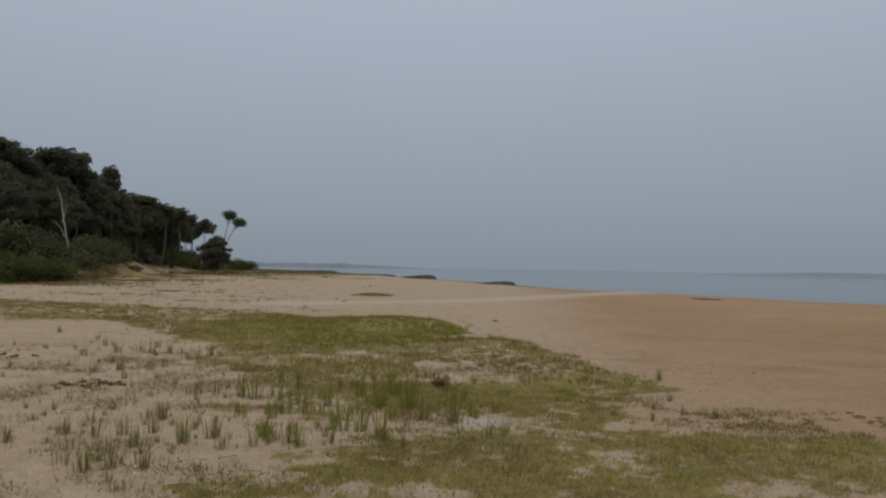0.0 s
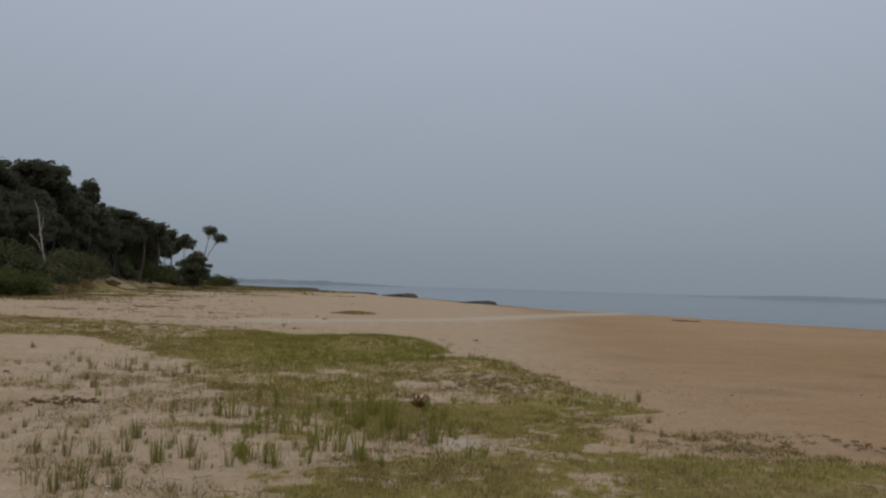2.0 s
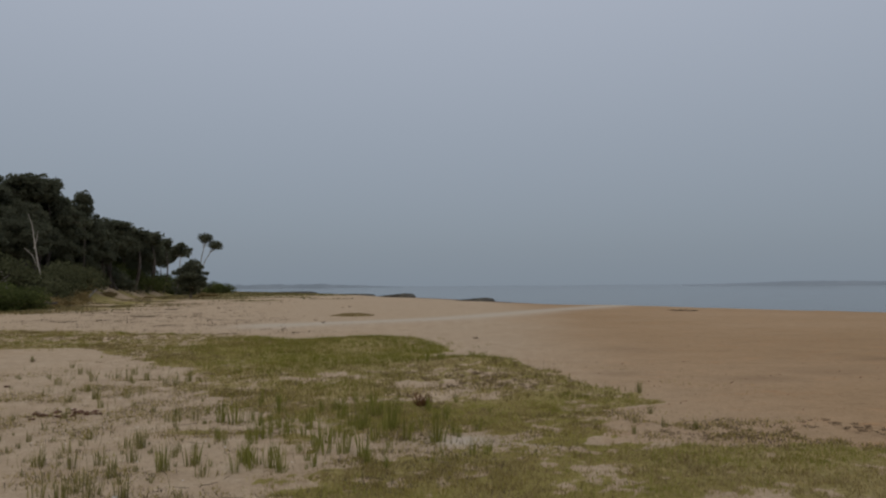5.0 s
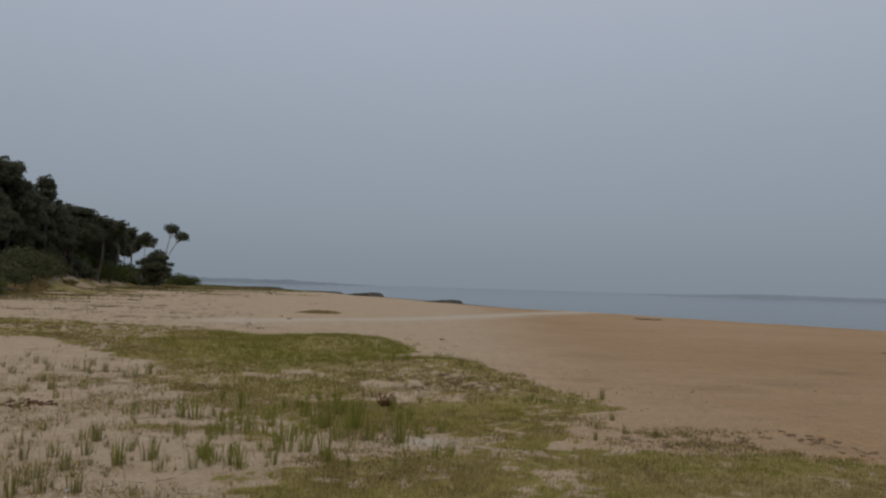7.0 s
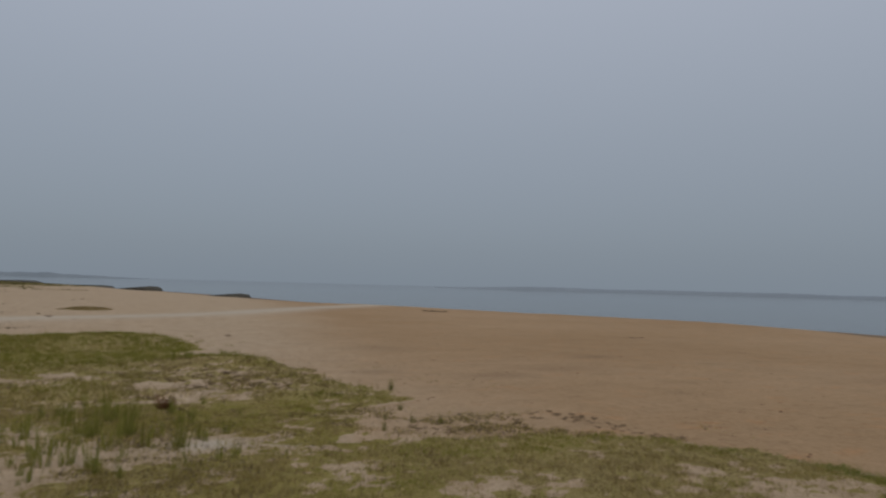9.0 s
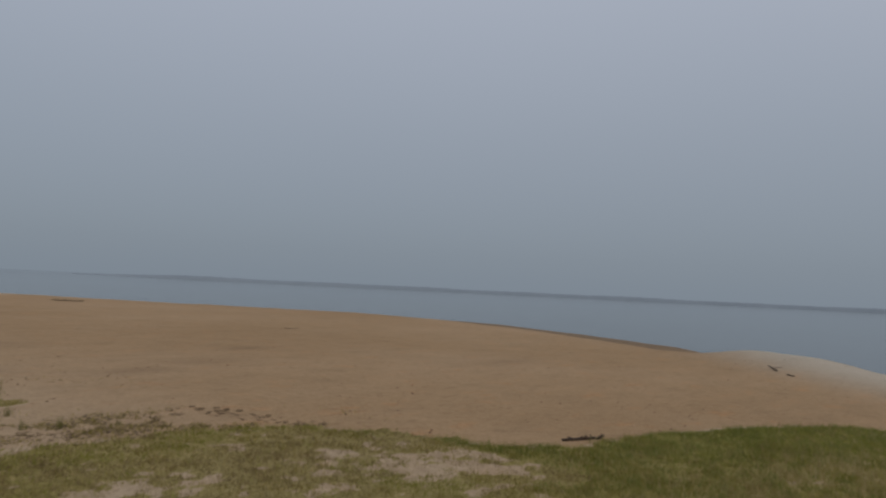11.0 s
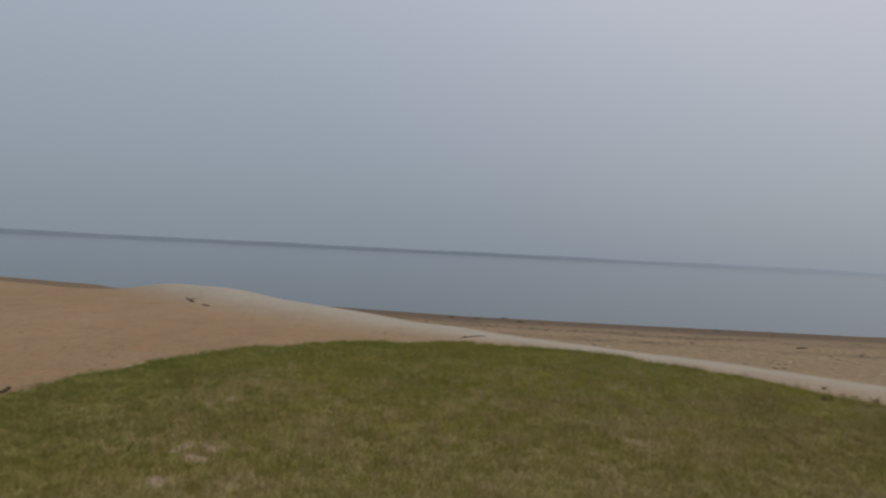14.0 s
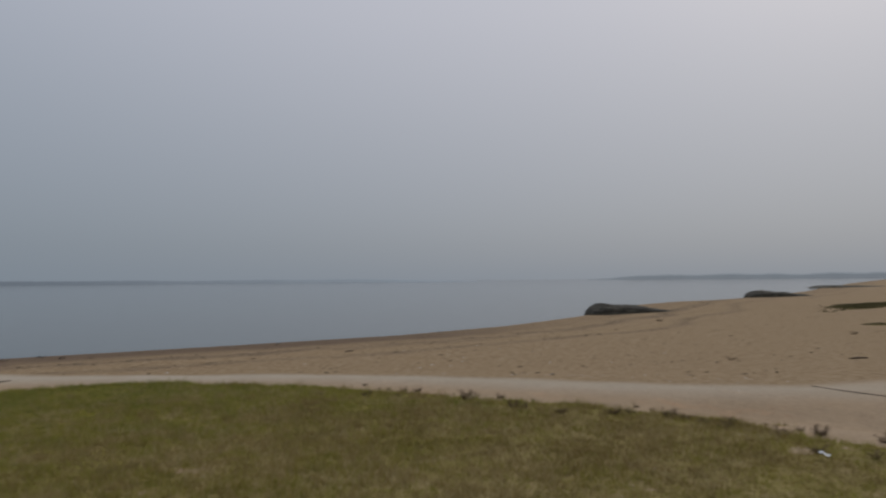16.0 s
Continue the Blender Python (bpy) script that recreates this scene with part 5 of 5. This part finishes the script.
# along the outer edge of the turf
twiggy = [build_weed(90 + k, "small dead brown plant at the turf's edge", STALK, "dead plants along the turf", 26, 1.2, 4, 1.2) for k in range(3)]
strew(twiggy, [(0.965 * a, 0.965 * b, c) for a, b, c in [(6.97, -6.68, 0.22), (8.21, -5.87, 0.14), (7.83, -6.11, 0.12), (6.21, -6.78, 0.18), (6.06, -6.83, 0.15), (5.06, -7.40, 0.18), (4.92, -7.50, 0.12), (4.49, -7.74, 0.21),
           (4.30, -7.74, 0.18), (3.72, -7.64, 0.21), (3.15, -7.64, 0.21), (2.58, -7.11, 0.18), (2.15, -7.26, 0.18), (8.69, -5.35, 0.11), (4.01, -7.64, 0.17), (2.86, -7.93, 0.22), (2.29, -8.02, 0.18),
           (5.54, -6.97, 0.11), (6.59, -6.49, 0.11)]]
      + [(8.6 - 0.115 * k + 0.08 * r.normal(), float(np.interp(8.6 - 0.115 * k, (2.5, 2.9, 3.8, 5.0, 6.4, 8.6), (-7.2, -7.5, -7.75, -7.5, -6.75, -5.95))) - 0.05 - 0.14 * r.rand(), 0.05 + 0.08 * r.rand() ** 2) for k in range(0, 52, 2)], 0.15, 0.4, 8)
# darker wrack belts behind the tongue of turf
belt = [build_weed(70 + k, "flat dark belt of dead weed on the sand", WEED, "wrack belts", 60, 3.4, 2, 0.45) for k in range(2)]
strew(belt, [(15.0, 39.6, 0.38), (15.6, 39.3, 0.29),
              (-17.9, 49.6, 0.3), (-13.2, 41.1, 0.25), (-22, 46, 0.3)], 0.5, 0.3, 3)
rusty = build_weed(75, "rusty brown dead tussock among the turf", leaf_material("rusty_leaves", (0.07, 0.035, 0.015), (0.13, 0.065, 0.028), (0.2, 0.11, 0.05), scale=14.0), "", 40)
rusty.matrix_basis = pose(-0.03, 9.2, float(land(-0.03, 9.2)), 0, 0, 0) @ Matrix.Diagonal((0.33, 0.33, 0.36, 1))


def build_branch(x, y, length, radius, turn, seed, label, twigs=4):
    """A knobbly driftwood branch with side twigs."""
    r = np.random.RandomState(seed)
    v, f = [], []
    path = [Vector((p.x, p.y, p.z * 0.12)) for p in bent(r, (-length / 2, 0, 0), (length / 2, 0, 0), 0.07 * length, 8)]
    tube(v, f, path, [radius * (0.75 + 0.6 * r.rand()) * (1 - 0.5 * abs(i - 3) / 6) for i in range(9)], 6)
    for k in range(twigs):
        p = path[1 + (k * 2) % 7]
        e = p + Vector((0.12 * length * r.normal(), 0.16 * length * r.normal(), radius * 1.5 + 0.05 * length * r.rand()))
        tube(v, f, bent(r, p, e, 0.02 * length, 3), [radius * 0.6, radius * 0.5, radius * 0.35, radius * 0.12], 5)
    ob = mesh_object("driftwood_branch", v, f, DRIFT)
    smooth(ob)
    a = 0.4 * length
    c, s = math.cos(math.radians(turn)), math.sin(math.radians(turn))
    rise = math.degrees(math.atan2(float(land(x + a * c, y + a * s)) - float(land(x - a * c, y - a * s)), 2 * a))
    ob.matrix_basis = pose(x, y, float(land(x, y)) + radius * 0.6, 0, -rise, turn)
    return tagged(ob, label, "driftwood")


build_branch(6.95, 3.72, 0.46, 0.019, -22, 1, "knobbly dark driftwood branch at the turf's edge", 6)
build_branch(7.25, 3.62, 0.26, 0.018, 10, 2, "short dark driftwood branch at the turf's edge", 4)
build_branch(17.9, 4.6, 0.85, 0.016, 28, 3, "grey stick half bedded in the white sand mound", 2)
build_branch(17.0, 4.0, 0.35, 0.014, 40, 4, "short stick on the white sand mound", 2)
build_branch(14.85, 19.31, 0.75, 0.012, 15, 9, "thin grey stick lying on the tan sand", 1)
build_branch(12.9, -1.95, 0.7, 0.009, -50, 5, "thin stick lying on the white sand ridge", 1)
build_branch(3.45, -10.6, 1.1, 0.005, -8, 6, "long thin curved stick on white sand", 1)
build_branch(5.8, -18.3, 0.38, 0.022, 20, 7, "dark stick on the shelly lower beach", 2)
build_branch(20.1, -13.4, 0.6, 0.03, -60, 8, "dark stick near the tide line", 1)


def build_scrap():
    bm = bmesh.new()
    bmesh.ops.create_grid(bm, x_segments=6, y_segments=5, size=0.5)
    for v in bm.verts:
        v.co.x *= 0.10
        v.co.y *= 0.065
        v.co.z = 0.012 * math.sin(v.co.x * 60) + 0.008 * math.cos(v.co.y * 70) + 0.03
    bmesh.ops.solidify(bm, geom=bm.faces[:], thickness=0.002)
    me = bpy.data.meshes.new("litter_scrap")
    bm.to_mesh(me)
    bm.free()
    m, n, l, b = material("white_card", 0.6)
    t = noise_node(n, l, 60.0)
    l.new(ramp(n, l, t.outputs[0], (0.3, (0.72, 0.72, 0.70)), (0.7, (0.83, 0.83, 0.82))), b.inputs["Base Color"])
    me.materials.append(m)
    ob = new("litter_scrap", me)
    ob.matrix_basis = pose(2.36, -6.62, float(land(2.36, -6.62)) + 0.035, 4, -6, 25) @ Matrix.Diagonal((0.85, 0.9, 1, 1))
    tagged(ob, "crumpled white scrap of card lying in the turf", "litter")
    return m


CARD = build_scrap()


def build_shell(seed):
    """A small ribbed cockle shell lying open side down."""
    bm = bmesh.new()
    bmesh.ops.create_uvsphere(bm, u_segments=16, v_segments=8, radius=0.5)
    bmesh.ops.delete(bm, geom=[v for v in bm.verts if v.co.z < -0.05], context="VERTS")
    for v in bm.verts:
        a = math.atan2(v.co.y, v.co.x)
        v.co *= 1 + 0.05 * math.cos(8 * a)
        v.co.z *= 0.6
        v.co.x *= 1.15
    me = bpy.data.meshes.new("shell")
    bm.to_mesh(me)
    bm.free()
    me.materials.append(CARD)
    return tagged(new("shell", me), "small white ribbed shell on the sand", "shell", group="shells on the sand")


r = np.random.RandomState(12)
shell_spots = [(-2.33, 5.32, 0.028)] + [(10 + 9 * r.rand(), -6 - 14 * r.rand(), 0.025 + 0.02 * r.rand()) for _ in range(24)] + [(-1 - 5 * r.rand(), 4.5 + 6 * r.rand(), 0.010 + 0.008 * r.rand()) for _ in range(18)]
shell_spots += [(4.5 + 6 * r.rand(), -9.6 - 3.0 * r.rand(), 0.010 + 0.012 * r.rand() ** 2) for _ in range(60)]
strew([build_shell(1)], shell_spots, 0.04, 0.3, 4, 0.0)
# tide wrack along the waterline
wrack = [build_weed(80 + k, "dark strand of sea wrack on the wet sand", PEAT, "wrack along the tide line", 24, 1.8) for k in range(3)]
spots = []
for i in range(34):
    y0 = -30 + 60 * r.rand()
    ys, xs = [p[1] for p in WATERLINE][::-1], [p[0] for p in WATERLINE][::-1]
    spots.append((float(np.interp(y0, ys, xs)) - 0.5 - 2.2 * r.rand(), y0, 0.07 + 0.12 * r.rand() ** 2))
strew(wrack, spots, 0.3, 0.3, 5)


def build_crumbs(name, seed, count, reach, chance, sizes, mat, label):
    """Small four-sided crumbs scattered over the sand."""
    r = np.random.RandomState(seed)
    x, y = scatter(seed, count, reach, chance, 1.0)
    v, f = [], []
    for px, py, pz in zip(x, y, land(x, y)):
        a, l = 6.283 * r.rand(), sizes[0] + (sizes[1] - sizes[0]) * r.rand() ** 2
        c, s, w, k = math.cos(a) * l, math.sin(a) * l, 0.3 + 0.5 * r.rand(), len(v)
        v += [(px - c, py - s, pz - 0.002), (px + s * w, py - c * w, pz - 0.002), (px + c, py + s, pz - 0.002), (px - s * w, py + c * w, pz - 0.002), (px, py, pz + l * w)]
        f += [(k, k + 1, k + 4), (k + 1, k + 2, k + 4), (k + 2, k + 3, k + 4), (k + 3, k, k + 4)]
    tagged(mesh_object(name, v, f, mat), label, "crumbs", kind="stuff")


def open_sand(x, y):
    """Bare western sand, thinning with distance."""
    bare = ~within(x, y, TURF_EDGE) & (x < 0.12 * y)
    return np.where(bare, 0.8 * step(16, 6, y), 0.12 * step(16, 6, y)) * np.clip(0.6 + 0.9 * wobble(x, y, 1.1, 83), 0, 1)


def tan_sand(x, y):
    """The wide tan beach to the east, with more crumbs towards the turf."""
    bare = ~within(x, y, TURF_EDGE) & within(x, y, CREST + [(-4000, -1300), (-4000, 1300)]) & (x > 0.12 * y)
    return np.where(bare, np.exp(-away(x, y, TURF_EDGE) / 5.0), 0) * np.clip(0.4 + 1.2 * wobble(x, y, 0.8, 84), 0, 1)


build_crumbs("dark_crumbs", 61, 9000, (-9, 2, 4.2, 15), open_sand, (0.004, 0.016), WEED, "dark crumbs of dead weed on the pale sand")
build_crumbs("shell_crumbs", 62, 5000, (-9, 2, 4.2, 15), open_sand, (0.003, 0.010), CARD, "tiny white shell crumbs on the pale sand")
build_crumbs("bark_crumbs", 63, 7000, (2, 24, -2, 22), tan_sand, (0.006, 0.028), RED_BARK, "reddish crumbs of bark on the tan sand")


def build_tide_litter():
    """Small dark crumbs of weed, bark and shell in uneven lines along the lower beach."""
    r = np.random.RandomState(91)
    x, y = 4 + 32 * r.rand(60000), -60 + 66 * r.rand(60000)
    dw = away(x, y, WATERLINE)
    low = within(x, y, WATERLINE + [(-4000, -1300), (-4000, 1300)]) & ~within(x, y, CREST + [(-4000, -1300), (-4000, 1300)])
    n1 = wobble(x, y, 0.4, 11)
    chance = 0.5 * np.exp(-((dw - 4.6 + 1.2 * n1) / 0.5) ** 2) + 0.35 * np.exp(-((dw - 8.0 + 1.5 * wobble(x, y, 0.12, 12)) / 0.4) ** 2) + 0.035
    keep = low & (r.rand(len(x)) < chance * np.clip(0.5 + 1.2 * wobble(x, y, 0.6, 14), 0, 1))
    v, f = [], []
    for px, py, pz in zip(x[keep], y[keep], land(x[keep], y[keep])):
        a, l, w = 6.283 * r.rand(), 0.03 + 0.09 * r.rand() ** 2, 0.014 + 0.02 * r.rand()
        c, s, h, k = math.cos(a), math.sin(a), 0.012 + 0.02 * r.rand(), len(v)
        v += [(px - c * l, py - s * l, pz - 0.005), (px + s * w, py - c * w, pz), (px + c * l, py + s * l, pz - 0.005), (px - s * w, py + c * w, pz), (px, py, pz + h)]
        f += [(k, k + 1, k + 4), (k + 1, k + 2, k + 4), (k + 2, k + 3, k + 4), (k + 3, k, k + 4)]
    ob = mesh_object("tide_litter", v, f, WEED)
    tagged(ob, "dark crumbs of weed and bark on the shelly sand", "tide litter", kind="stuff")


build_tide_litter()
